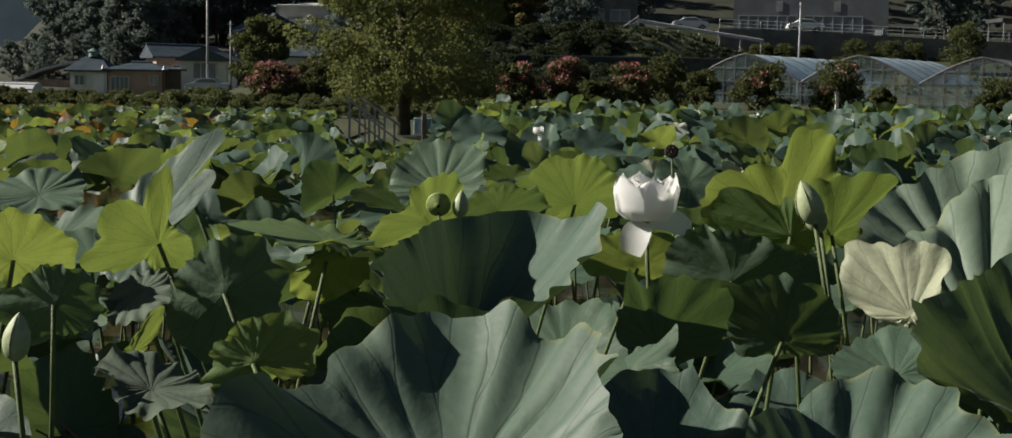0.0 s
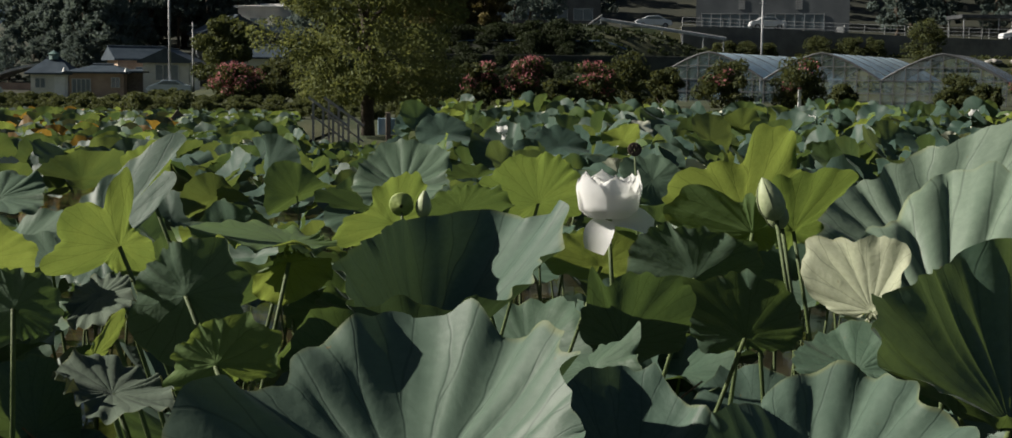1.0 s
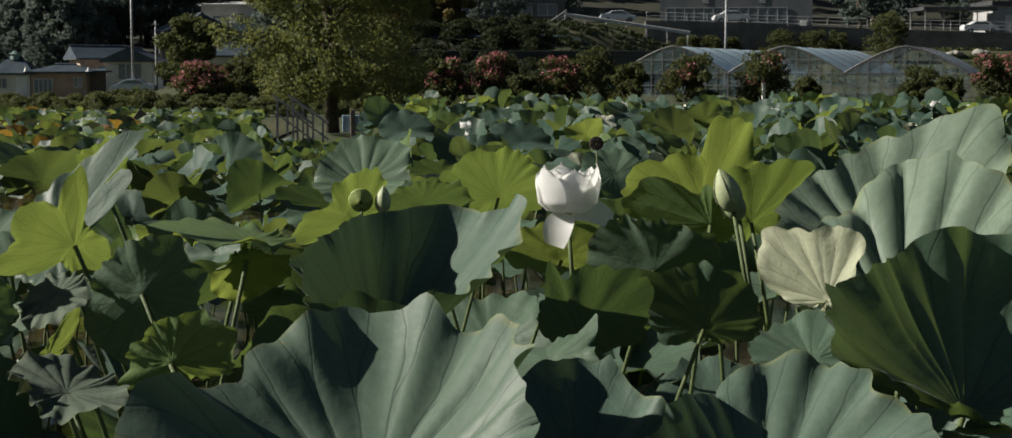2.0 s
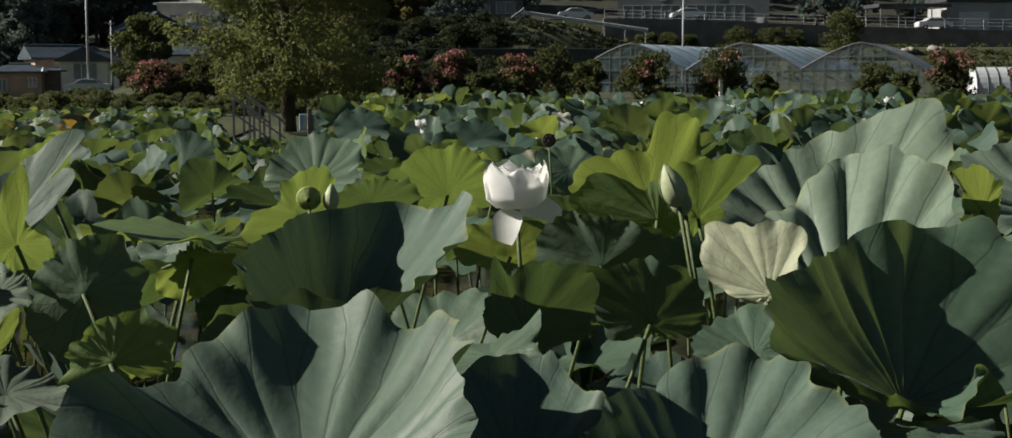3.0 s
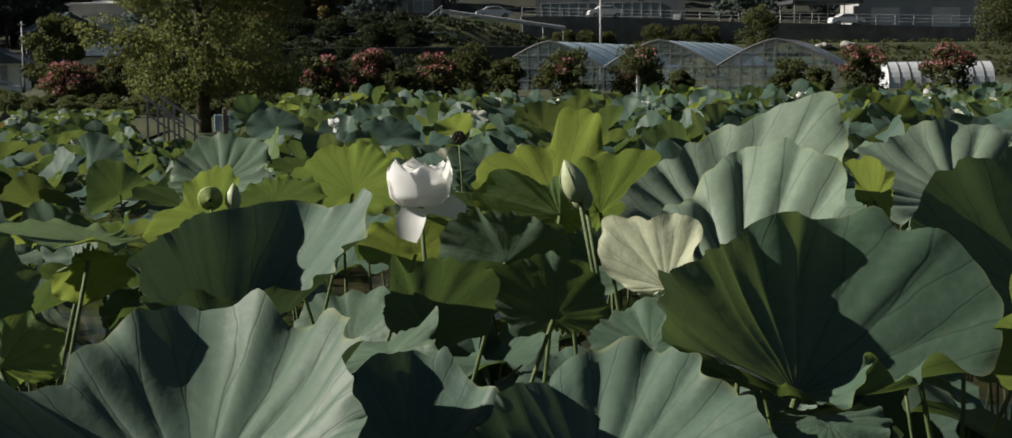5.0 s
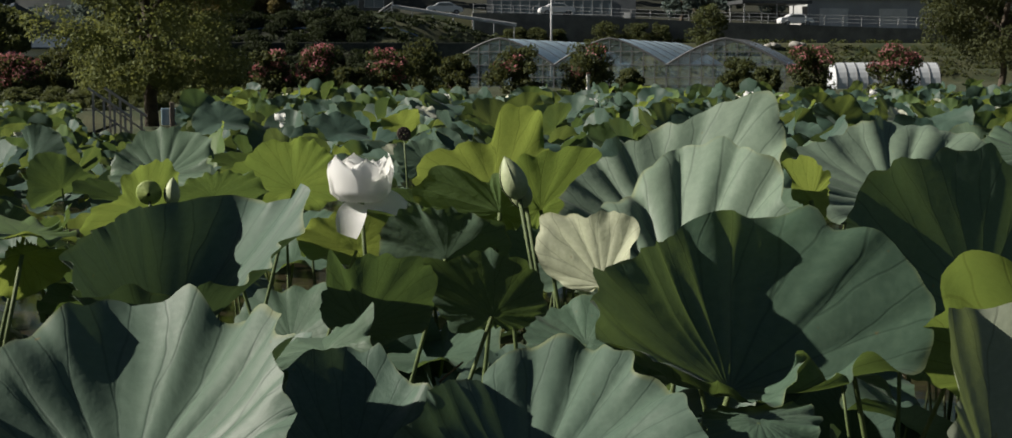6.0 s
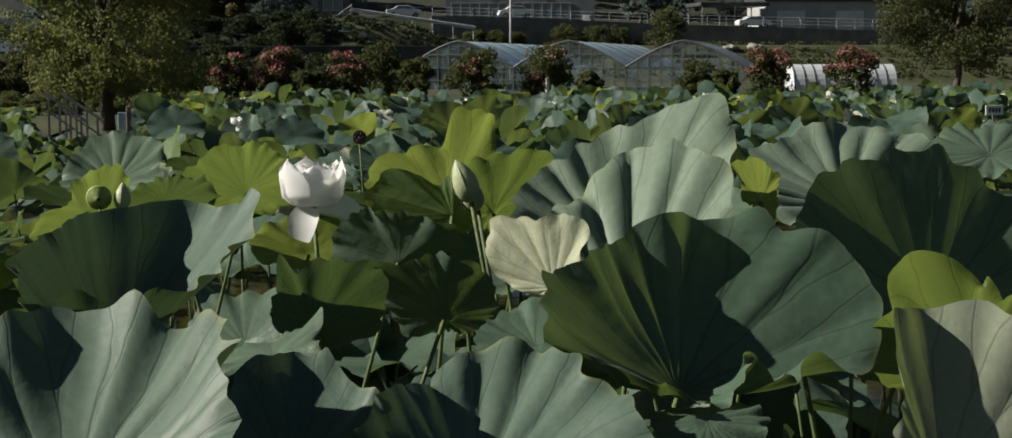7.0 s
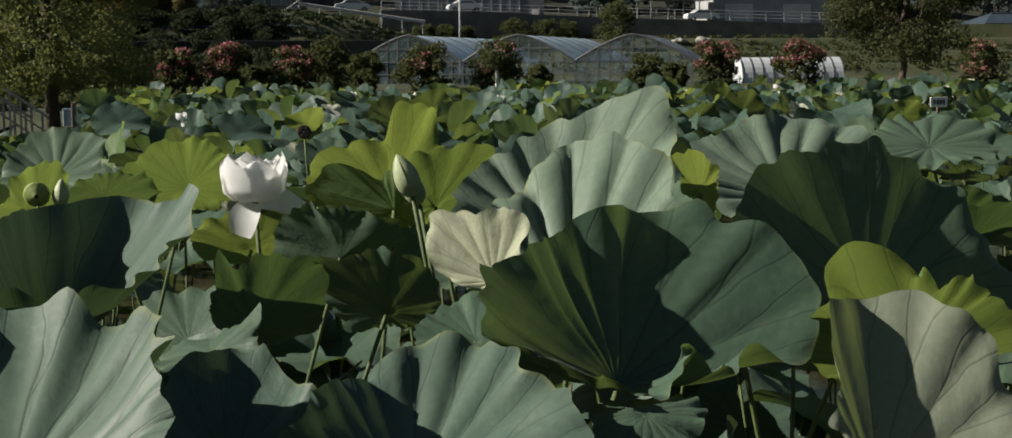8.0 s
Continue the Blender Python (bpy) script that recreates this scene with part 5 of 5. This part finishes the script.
prof = [(1.35 * math.cos(a), 1.95 * math.sin(a)) for a in np.linspace(0, math.pi, 15)]
prism(bm, prof, -4.0, 4.0)
part("film", bm, plain("white_tunnel_film", (0.48, 0.51, 0.54), (0.56, 0.59, 0.61), 2, 0.45), ob, "white plastic film")
for k in range(11):
    yy = -3.95 + 7.9 * k / 10
    part("hoop", tube(bmesh.new(), [(px * 1.0, yy, pz * 1.0) for px, pz in prof], 0.05, 5), M_PIPE, ob)


# ---- poles, rails, walls ----
def utility_pole(x, y, h, r, label):
    z = land(x, y)
    ob = thing("utility_pole", x, y, z, label, "utility pole", "utility poles")
    part("shaft", tube(bmesh.new(), [(0, 0, -0.3), (0, 0, h * 0.5), (0, 0, h)], [r, r * 0.85, r * 0.7], 10), M_STEEL, ob, round_=True)
    part("crossarm", boxes((-0.35, -0.04, h - 0.35, 0.35, 0.04, h - 0.25), bevel=0.01), M_STEEL, ob)
    return ob


utility_pole(27.9, 141, 9.0, 0.13, "slender grey steel pole behind the greenhouses")
utility_pole(-28.3, 140, 12.0, 0.13, "tall grey concrete utility pole beside the house")
utility_pole(-26.1, 140, 6.5, 0.11, "short grey pole beside the house")

tagged(new("retaining_wall", mesh_of("retaining_wall", prism(bmesh.new(), [(24, 0), (92, 0), (92, 6.1), (75, 6.25), (50, 7.0), (30, 7.75), (24, 7.8)], 168.0, 168.5), M_CONCRETE)),
       "long dark concrete retaining wall below the road", "wall", kind="structure")


def railing(points, posts_every, h, bars, label, r=0.024):
    """Posts and level bars along a line of ground points."""
    ob = thing("guard_rail", *points[0], label, "guard rail", "road guard rails")
    o = Vector(points[0])
    for a, b in zip(points, points[1:]):
        a, b = Vector(a) - o, Vector(b) - o
        n = max(1, round((b - a).length / posts_every))
        for k in range(n + 1):
            p = a.lerp(b, k / n)
            part("post", tube(bmesh.new(), [p, p + Vector((0, 0, h))], r * 1.3, 6), M_RAIL, ob)
        for q in bars:
            up = Vector((0, 0, h * q))
            part("bar", tube(bmesh.new(), [a + up, b + up], r, 6), M_RAIL, ob)
    return ob


railing([(24.2, 168.6, 7.7), (49.8, 168.6, 7.0)], 2.4, 1.15, (0.3, 0.65, 1.0), "white pipe railing along the upper road")
railing([(50.2, 168.6, 6.95), (90, 168.6, 6.15)], 2.4, 1.15, (0.3, 0.65, 1.0), "white pipe railing along the upper road")

tagged(new("retaining_wall", mesh_of("retaining_wall", boxes((-14, 136.6, 0.5, 24, 137.0, 3.9), bevel=0.03), M_DARKSTONE)),
       "low dark concrete retaining wall across the bank", "wall", kind="structure")
ob = thing("hose", 0, 0, 0, "thin blue hose lying along the bank", "hose")
part("pipe", tube(bmesh.new(), [(x, 141.8, land(x, 141.8) + 0.12) for x in np.linspace(-8, 15, 24)], 0.055, 6), M_HOSE, ob)

# sloping crash barrier
ob = thing("crash_barrier", 13.2, 150, 7.0, "white steel crash barrier running down the ramp", "crash barrier")
beam = bmesh.new()
for dz in (0.0, 0.17):
    tube(beam, [(0, 0, 0.7 + dz), (12.8, 0, -1.15 + dz)], 0.1, 8)
part("beam", beam, M_RAIL, ob)
for k in range(7):
    s = k / 6
    part("post", boxes((12.6 * s - 0.05, 0.1, -0.5 - 1.85 * s, 12.6 * s + 0.05, 0.2, 0.75 - 1.85 * s)), M_RAIL, ob)

# white stair rail at the top of the ramp
ob = thing("stair_rail", 11.6, 150, 6.2, "white stair handrail on the bank", "handrail")
for k in range(3):
    part("bar", tube(bmesh.new(), [(0, 0, 0.1 + 0.35 * k), (1.7, 0, 1.3 + 0.35 * k)], 0.04, 6), M_RAIL, ob)
for k in range(3):
    part("post", tube(bmesh.new(), [(0.85 * k, 0, 0.6 * k - 0.6), (0.85 * k, 0, 0.6 * k + 0.9)], 0.045, 6), M_RAIL, ob)

# handrail of the steps down to the pond
ob = thing("step_handrail", -3.3, 31.2, 0.0, "weathered grey wooden handrails beside steps to the pond", "handrail")
for side in (0, 0.30):
    for k in range(4):
        xx = side + 0.21 * k
        part("post", boxes((xx - 0.022, side - 0.022, 0.0, xx + 0.022, side + 0.022, 1.12 - 0.15 * k)), M_HANDRAIL, ob)
    part("top_rail", tube(bmesh.new(), [(side - 0.10, side, 1.22), (side + 0.74, side, 0.62)], 0.028, 8), M_HANDRAIL, ob)
    part("mid_rail", tube(bmesh.new(), [(side - 0.05, side, 0.86), (side + 0.74, side, 0.28)], 0.02, 8), M_HANDRAIL, ob)

# small boards on posts
ob = thing("notice_board", -1.65, 30.0, 0.0, "pale blue notice board on a dark wooden post", "sign", rz=-4)
part("post", boxes((-0.045, -0.05, -0.2, 0.045, 0.03, 0.95), bevel=0.008), M_WOODPOST, ob)
part("board", boxes((-0.22, 0.035, 0.49, 0.20, 0.06, 0.83), bevel=0.008), M_SIGN, ob)
ob = thing("leaning_board", -5.46, 28.0, 0.0, "leaning dark brown wooden board on a stake", "sign")
part("stake", boxes((-0.02, 0.0, -0.2, 0.02, 0.03, 0.84)), M_WOODPOST, ob)
part("board", boxes((-0.17, -0.02, -0.11, 0.17, 0.0, 0.11), bevel=0.006), M_WOODPOST, ob).matrix_basis = pose(0, 0, 0.82, 0, 38)
ob = thing("field_sign", 13.6, 24.0, 0.0, "small white field sign with dark print on a stake", "sign")
part("stake", boxes((-0.02, 0.0, -0.2, 0.02, 0.03, 0.82)), M_WOODPOST, ob)
part("board", boxes((-0.17, -0.02, 0.80, 0.17, -0.003, 0.98), bevel=0.004), M_WHITE, ob)
for k in range(4):
    part("print_bar", boxes((-0.11 + 0.06 * k, -0.026, 0.85, -0.07 + 0.06 * k, -0.021, 0.93)), M_INK, ob)
ob = thing("marker_post", 17.3, 77.0, 0.0, "short white marker post on the bank", "post")
part("stake", boxes((-0.09, -0.06, 0.0, 0.09, 0.06, 1.25), bevel=0.02), M_WHITE, ob)
part("cap", boxes((-0.1, -0.07, 1.25, 0.1, 0.07, 1.35), bevel=0.02), M_BLOSSOM, ob, "red cap")


# ---- buildings ----
def hip_roof(w, d, rise, over=0.5, ridge=0.4):
    """A hipped roof over a w by d plan centred on the origin, with a thick eave."""
    bm = bmesh.new()
    x, y, r = w / 2 + over, d / 2 + over, w / 2 * ridge
    lo = [bm.verts.new((sx * x, sy * y, -0.12)) for sx, sy in ((-1, -1), (1, -1), (1, 1), (-1, 1))]
    hi = [bm.verts.new((v.co.x, v.co.y, 0.06)) for v in lo]
    top = [bm.verts.new((-r, 0, rise)), bm.verts.new((r, 0, rise))]
    bm.faces.new(lo[::-1])
    for i in range(4):
        bm.faces.new((lo[i], lo[(i + 1) % 4], hi[(i + 1) % 4], hi[i]))
    bm.faces.new((hi[0], hi[1], top[1], top[0]))
    bm.faces.new((hi[1], hi[2], top[1]))
    bm.faces.new((hi[2], hi[3], top[0], top[1]))
    bm.faces.new((hi[3], hi[0], top[0]))
    return bm


def gable_roof(w, d, rise, over=0.5):
    return prism(bmesh.new(), [(-w / 2 - over, -0.1), (w / 2 + over, -0.1), (w / 2 + over, 0.08), (0, rise + 0.1), (-w / 2 - over, 0.08)], -d / 2 - over, d / 2 + over)


def window_on(ob, x, z, w, h, y, panes=2):
    win = part("window", boxes((x - w / 2, y - 0.03, z, x + w / 2, y + 0.02, z + h)), M_WINDOW_SKY, ob, "glass window tinted with reflected sky")
    rows = [(x - w / 2 - 0.06, y - 0.09, z - 0.06, x + w / 2 + 0.06, y - 0.032, z), (x - w / 2 - 0.06, y - 0.09, z + h, x + w / 2 + 0.06, y - 0.032, z + h + 0.06)]
    rows += [(x - w / 2 + w * k / panes - 0.035, y - 0.085, z, x - w / 2 + w * k / panes + 0.035, y - 0.032, z + h) for k in range(panes + 1)]
    part("frame", boxes(*rows), M_FRAME, win)


def house(x, y, z, w, d, h, rise, wall, roof, label, rz=0, gable=False, windows=(), name="house"):
    ob = thing(name, x, y, z, label, "house", rz=rz)
    part("wall", boxes((-w / 2, -d / 2, -0.5, w / 2, d / 2, h)), wall, ob)
    r = part("roof", gable_roof(w, d, rise) if gable else hip_roof(w, d, rise), roof, ob, "blue-grey tiled roof")
    r.location = (0, 0, h)
    part("ridge", tube(bmesh.new(), [(-w * 0.2, 0, h + rise + 0.05), (w * 0.2, 0, h + rise + 0.05)] if not gable else [(0, -d / 2 - 0.5, h + rise + 0.1), (0, d / 2 + 0.5, h + rise + 0.1)], 0.14, 6), roof, ob)
    for q in windows:
        window_on(ob, *q[:4], -d / 2, q[4])
    return ob


pav = house(-41.9, 150, -0.55, 3.7, 3.7, 2.3, 1.5, M_CREAM, M_TILE, "small cream pavilion with a hipped blue roof", windows=((-0.9, 0.9, 1.0, 0.9, 2),))
part("finial", tube(bmesh.new(), [(0, 0, 3.7), (0, 0, 4.1), (0, 0, 4.25), (0, 0, 4.6)], [0.5, 0.45, 0.6, 0.05], 10), plain("green_copper", (0.10, 0.17, 0.16), (0.16, 0.24, 0.22), 3, 0.6), pav, "green copper finial")
part("door", boxes((0.5, -1.9, 0, 1.6, -1.86, 2.0), bevel=0.01), M_WHITE, pav, "white door")
ob = house(-37.2, 151, -0.55, 5.4, 6.0, 2.45, 0.75, M_PLASTER, M_TILE, "ochre plaster house with a tiled roof and white window", windows=((-1.5, 0.15, 1.8, 1.6, 4), (1.9, 1.0, 0.8, 0.9, 2)))
part("ridge_tile", tube(bmesh.new(), [(-3.1, -3.3, 2.5), (-3.1, -3.3, 2.95)], [0.22, 0.05], 8), M_WHITE, ob, "pale ridge end tile")
part("ridge_tile", tube(bmesh.new(), [(3.0, -3.3, 2.5), (3.0, -3.3, 2.95)], [0.22, 0.05], 8), M_WHITE, ob, "pale ridge end tile")
house(-35.4, 158, -0.4, 4.4, 5.2, 3.7, 1.25, M_PLASTER, M_TILE, "two-storey ochre house with a dark tiled roof", rz=-62, gable=True, windows=())
ob = house(-30.5, 152, 0, 4.6, 6.0, 3.0, 1.25, M_CREAM, M_TILE, "cream two-storey house with a tiled gable", gable=True, windows=((0.1, 1.2, 2.3, 1.5, 3),))
part("beam", boxes((-2.3, -3.06, 2.9, 2.3, -3.01, 3.05)), M_WOODPOST, ob, "dark timber beam")
part("side_door", boxes((2.35, -2.9, 0, 3.3, -2.6, 2.0), bevel=0.02), M_WHITE, ob, "white shed door")
ob = house(-33.6, 151, 0, 1.8, 3.0, 2.0, 0.3, M_WOODPOST, M_TILE, "open timber carport between the houses")
house(-21.0, 158, 0, 6.0, 6.0, 3.6, 1.3, M_CREAM, M_TILE, "cream house half hidden behind an evergreen", windows=((1.2, 1.2, 1.2, 1.2, 2), (-1.4, 1.2, 1.2, 1.2, 2)))
house(-28.4, 176, 2.0, 7.5, 7.0, 4.6, 2.0, M_GREYWALL, M_TILE, "tiled house on the slope", rz=25, gable=True)
ob = house(-25.8, 194, 7.0, 8.0, 6.0, 3.6, 0.3, M_CREAM, M_WHITE, "white flat-roofed house on the hillside", windows=((-1.5, 0.8, 2.0, 1.3, 2), (1.8, 0.8, 2.0, 1.3, 2)))
part("balcony", boxes((-4.2, -4.2, 0.2, 4.2, -3.0, 0.35), (-4.2, -4.2, 0.35, 4.2, -4.1, 1.2)), M_WHITE, ob, "white balcony")

# vinyl house and arched shed at the western edge
ob = thing("vinyl_house", -40.5, 112, -0.6, "low white vinyl house with ribbed film", "greenhouse", rz=-90)
prof = [(1.7 * math.cos(a), 1.35 * math.sin(a)) for a in np.linspace(0, math.pi, 15)]
part("film", prism(bmesh.new(), prof, -5.0, 5.0), plain("white_vinyl", (0.5, 0.52, 0.53), (0.62, 0.63, 0.63), 2, 0.45), ob, "white vinyl film")
for k in range(5):
    q = prof[3 + 2 * k]
    part("batten", tube(bmesh.new(), [(q[0] * 1.01, -5.0, q[1] * 1.01), (q[0] * 1.01, 5.0, q[1] * 1.01)], 0.05, 5), M_STEEL, ob)
ob = thing("arched_shed", -45.0, 162, -0.5, "wide arched shed with a pale roof edge", "shed")
prof = [(-10.6 * s, 3.45 - 0.0295 * (10.6 * s) ** 2) for s in np.linspace(0, 1, 15)]
part("roof", prism(bmesh.new(), prof + [(x, z - 0.28) for x, z in prof[::-1]], 0.0, 5.0), M_RAIL, ob, "pale curved roof")
part("wall", boxes((-8.5, 0.2, 0, -0.2, 4.8, 1.2)), M_PLASTER, ob)

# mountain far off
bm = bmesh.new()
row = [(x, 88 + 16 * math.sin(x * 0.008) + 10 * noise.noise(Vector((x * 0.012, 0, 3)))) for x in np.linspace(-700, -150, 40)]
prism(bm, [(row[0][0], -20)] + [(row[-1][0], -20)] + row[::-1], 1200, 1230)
# the mountain's haze is emitted by its own surface
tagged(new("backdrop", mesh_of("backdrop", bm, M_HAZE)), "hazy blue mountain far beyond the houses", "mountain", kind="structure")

# long grey hall and its neighbours on the upper road
ob = thing("hall", 38.8, 190, 6.6, "grey two-storey hall with a row of windows", "building", rz=-11)
part("wall", boxes((-9.5, -4.5, -0.5, 9.5, 4.5, 9.0)), M_GREYWALL, ob)
for k in range(2):
    window_on(ob, -5.2 + 8.0 * k, 1.75, 7.2, 1.75, -4.5, 6)
for xx in (-3.8, 3.3):
    part("louvre", boxes(*[(xx - 0.4, -4.56, 4.1 + 0.22 * k, xx + 0.4, -4.505, 4.26 + 0.22 * k) for k in range(6)]), M_PALEWALL, ob, "pale louvred vent")
part("door", boxes((8.0, -4.6, 0, 8.8, -4.52, 1.9), bevel=0.01), M_WHITE, ob, "white door")
ob = thing("apartment_block", 9.5, 192, 8.0, "dark block with blue window bands", "building")
part("wall", boxes((-7, -4, -1, 7, 4, 8)), M_CONCRETE, ob)
for k in range(4):
    window_on(ob, -4.8 + 3.2 * k, 1.2, 2.4, 1.4, -4, 2)
ob = thing("warehouse", 76.5, 184, 6.0, "long pale grey warehouse with roller doors", "building")
part("wall", boxes((-8.1, -5, -0.5, 8.1, 1.5, 4.2)), M_PALEWALL, ob)
part("roof", boxes((-8.4, -5.5, 4.2, 8.4, 1.9, 4.75), bevel=0.05), M_DARKROOF, ob, "dark overhanging roof")
for xx in (-4.6, 3.4):
    part("roller_door", boxes((xx - 1.9, -5.06, -0.3, xx + 1.9, -5.01, 3.0)), M_CREAM, ob, "pale roller door")
ob = thing("carport", 63.0, 178, 6.9, "dark flat-roofed carport on steel posts", "carport")
part("roof", boxes((-4.5, -3, 2.5, 4.5, 3, 2.95), bevel=0.03), M_DARKROOF, ob)
for xx in (-4.2, 0, 4.2):
    for yy in (-2.8, 2.8):
        part("post", boxes((xx - 0.06, yy - 0.06, -0.2, xx + 0.06, yy + 0.06, 2.5)), M_STEEL, ob)


# ---- cars ----
def car(x, y, z, mat, label, rz=0):
    ob = thing("car", x, y, z, label, "car", "parked cars", rz)
    prof = [(-2.1, 0.35), (-2.15, 0.75), (-1.95, 0.98), (-1.35, 1.05), (-0.7, 1.45), (0.6, 1.47), (1.35, 1.02), (1.95, 0.9), (2.12, 0.62), (2.1, 0.35)]
    bm = prism(bmesh.new(), prof, -0.82, 0.82)
    bmesh.ops.bevel(bm, geom=bm.edges[:], offset=0.06, segments=2, affect='EDGES')
    part("body", bm, mat, ob, round_=False)
    for yy in (-0.85, 0.83):
        part("side_window", prism(bmesh.new(), [(-1.1, 1.05), (-0.65, 1.37), (0.5, 1.38), (1.05, 1.05)], yy, yy + 0.02), M_WINDOW_SKY, ob)
    for xx in (-1.3, 1.3):
        for yy in (-0.78, 0.78):
            bm = bmesh.new()
            bmesh.ops.create_cone(bm, cap_ends=True, segments=18, radius1=0.31, radius2=0.31, depth=0.2, matrix=pose(xx, yy, 0.31, 90))
            w = part("wheel", bm, M_RUBBER, ob)
            bm = bmesh.new()
            bmesh.ops.create_cone(bm, cap_ends=True, segments=14, radius1=0.19, radius2=0.19, depth=0.22, matrix=pose(xx, yy, 0.31, 90))
            part("rim", bm, M_STEEL, w)
    return ob


car(-28.3, 140, land(-28.3, 140), M_CAR_BLUE, "pale blue saloon car parked by the house", 180)
car(21.3, 172, 7.7, M_CAR_WHITE, "white car parked behind the railing", 0)
car(34.6, 172, 7.7, M_CAR_WHITE, "white car parked in front of the hall", 180)
car(64.6, 173, 6.6, M_CAR_WHITE, "white car parked by the warehouse", 0)


# boulders on the terrace
def boulder(x, y, w, seed):
    r = random.Random(seed)
    bm = bmesh.new()
    bmesh.ops.create_icosphere(bm, subdivisions=3, radius=w / 2)
    for v in bm.verts:
        v.co *= 1 + 0.35 * noise.noise(v.co * 2.2 / w + Vector((seed, 0, 0))) + 0.10 * noise.noise(v.co * 7 / w)
        v.co.z *= 0.55
    ob = thing("boulder", x, y, land(x, y) + 0.2 * w, "pale grey boulder on the terrace", "rock", "boulders on the terrace", r.uniform(0, 360))
    part("stone", bm, M_ROCK, ob, round_=True)


for k, (x, y, w) in enumerate(((57.6, 162.5, 1.0), (58.0, 162.5, 1.2), (58.5, 162.5, 0.9), (60.7, 162.5, 1.5), (61.5, 162.5, 1.1))):
    boulder(x, y, w, k + 1)

# house beyond the terraces at the eastern end
house(113.2, 185, 4.3, 9.0, 7.0, 2.2, 1.5, M_PLASTER, M_TILE, "ochre house with a tiled roof beyond the terraces", windows=((-2.0, 0.6, 1.6, 1.1, 2),))


# ---- dry stalks bent over the water ----
def dry_stalk(x, y, h, bend, turn):
    ob = thing("dry_stalk", x, y, 0.0, "dry brown lotus stalk bent over the water", "lotus stalk", "dry lotus stalks", turn)
    pts = [(bend * s * s, 0.02 * math.sin(4 * s), h * (s - 0.45 * max(0.0, s - 0.6) ** 1.2 * abs(bend) * 6) - 0.1 * (1 - s)) for s in np.linspace(0, 1, 10)]
    part("stem", tube(bmesh.new(), pts, [0.006 - 0.003 * i / 9 for i in range(10)], 6), M_DRY, ob, round_=True)


stalks = random.Random(21)
for k in range(46):
    dry_stalk(stalks.uniform(-1.2, 1.2), stalks.uniform(2.4, 4.4), stalks.uniform(0.55, 1.05), stalks.uniform(0.1, 0.5), stalks.uniform(0, 360))
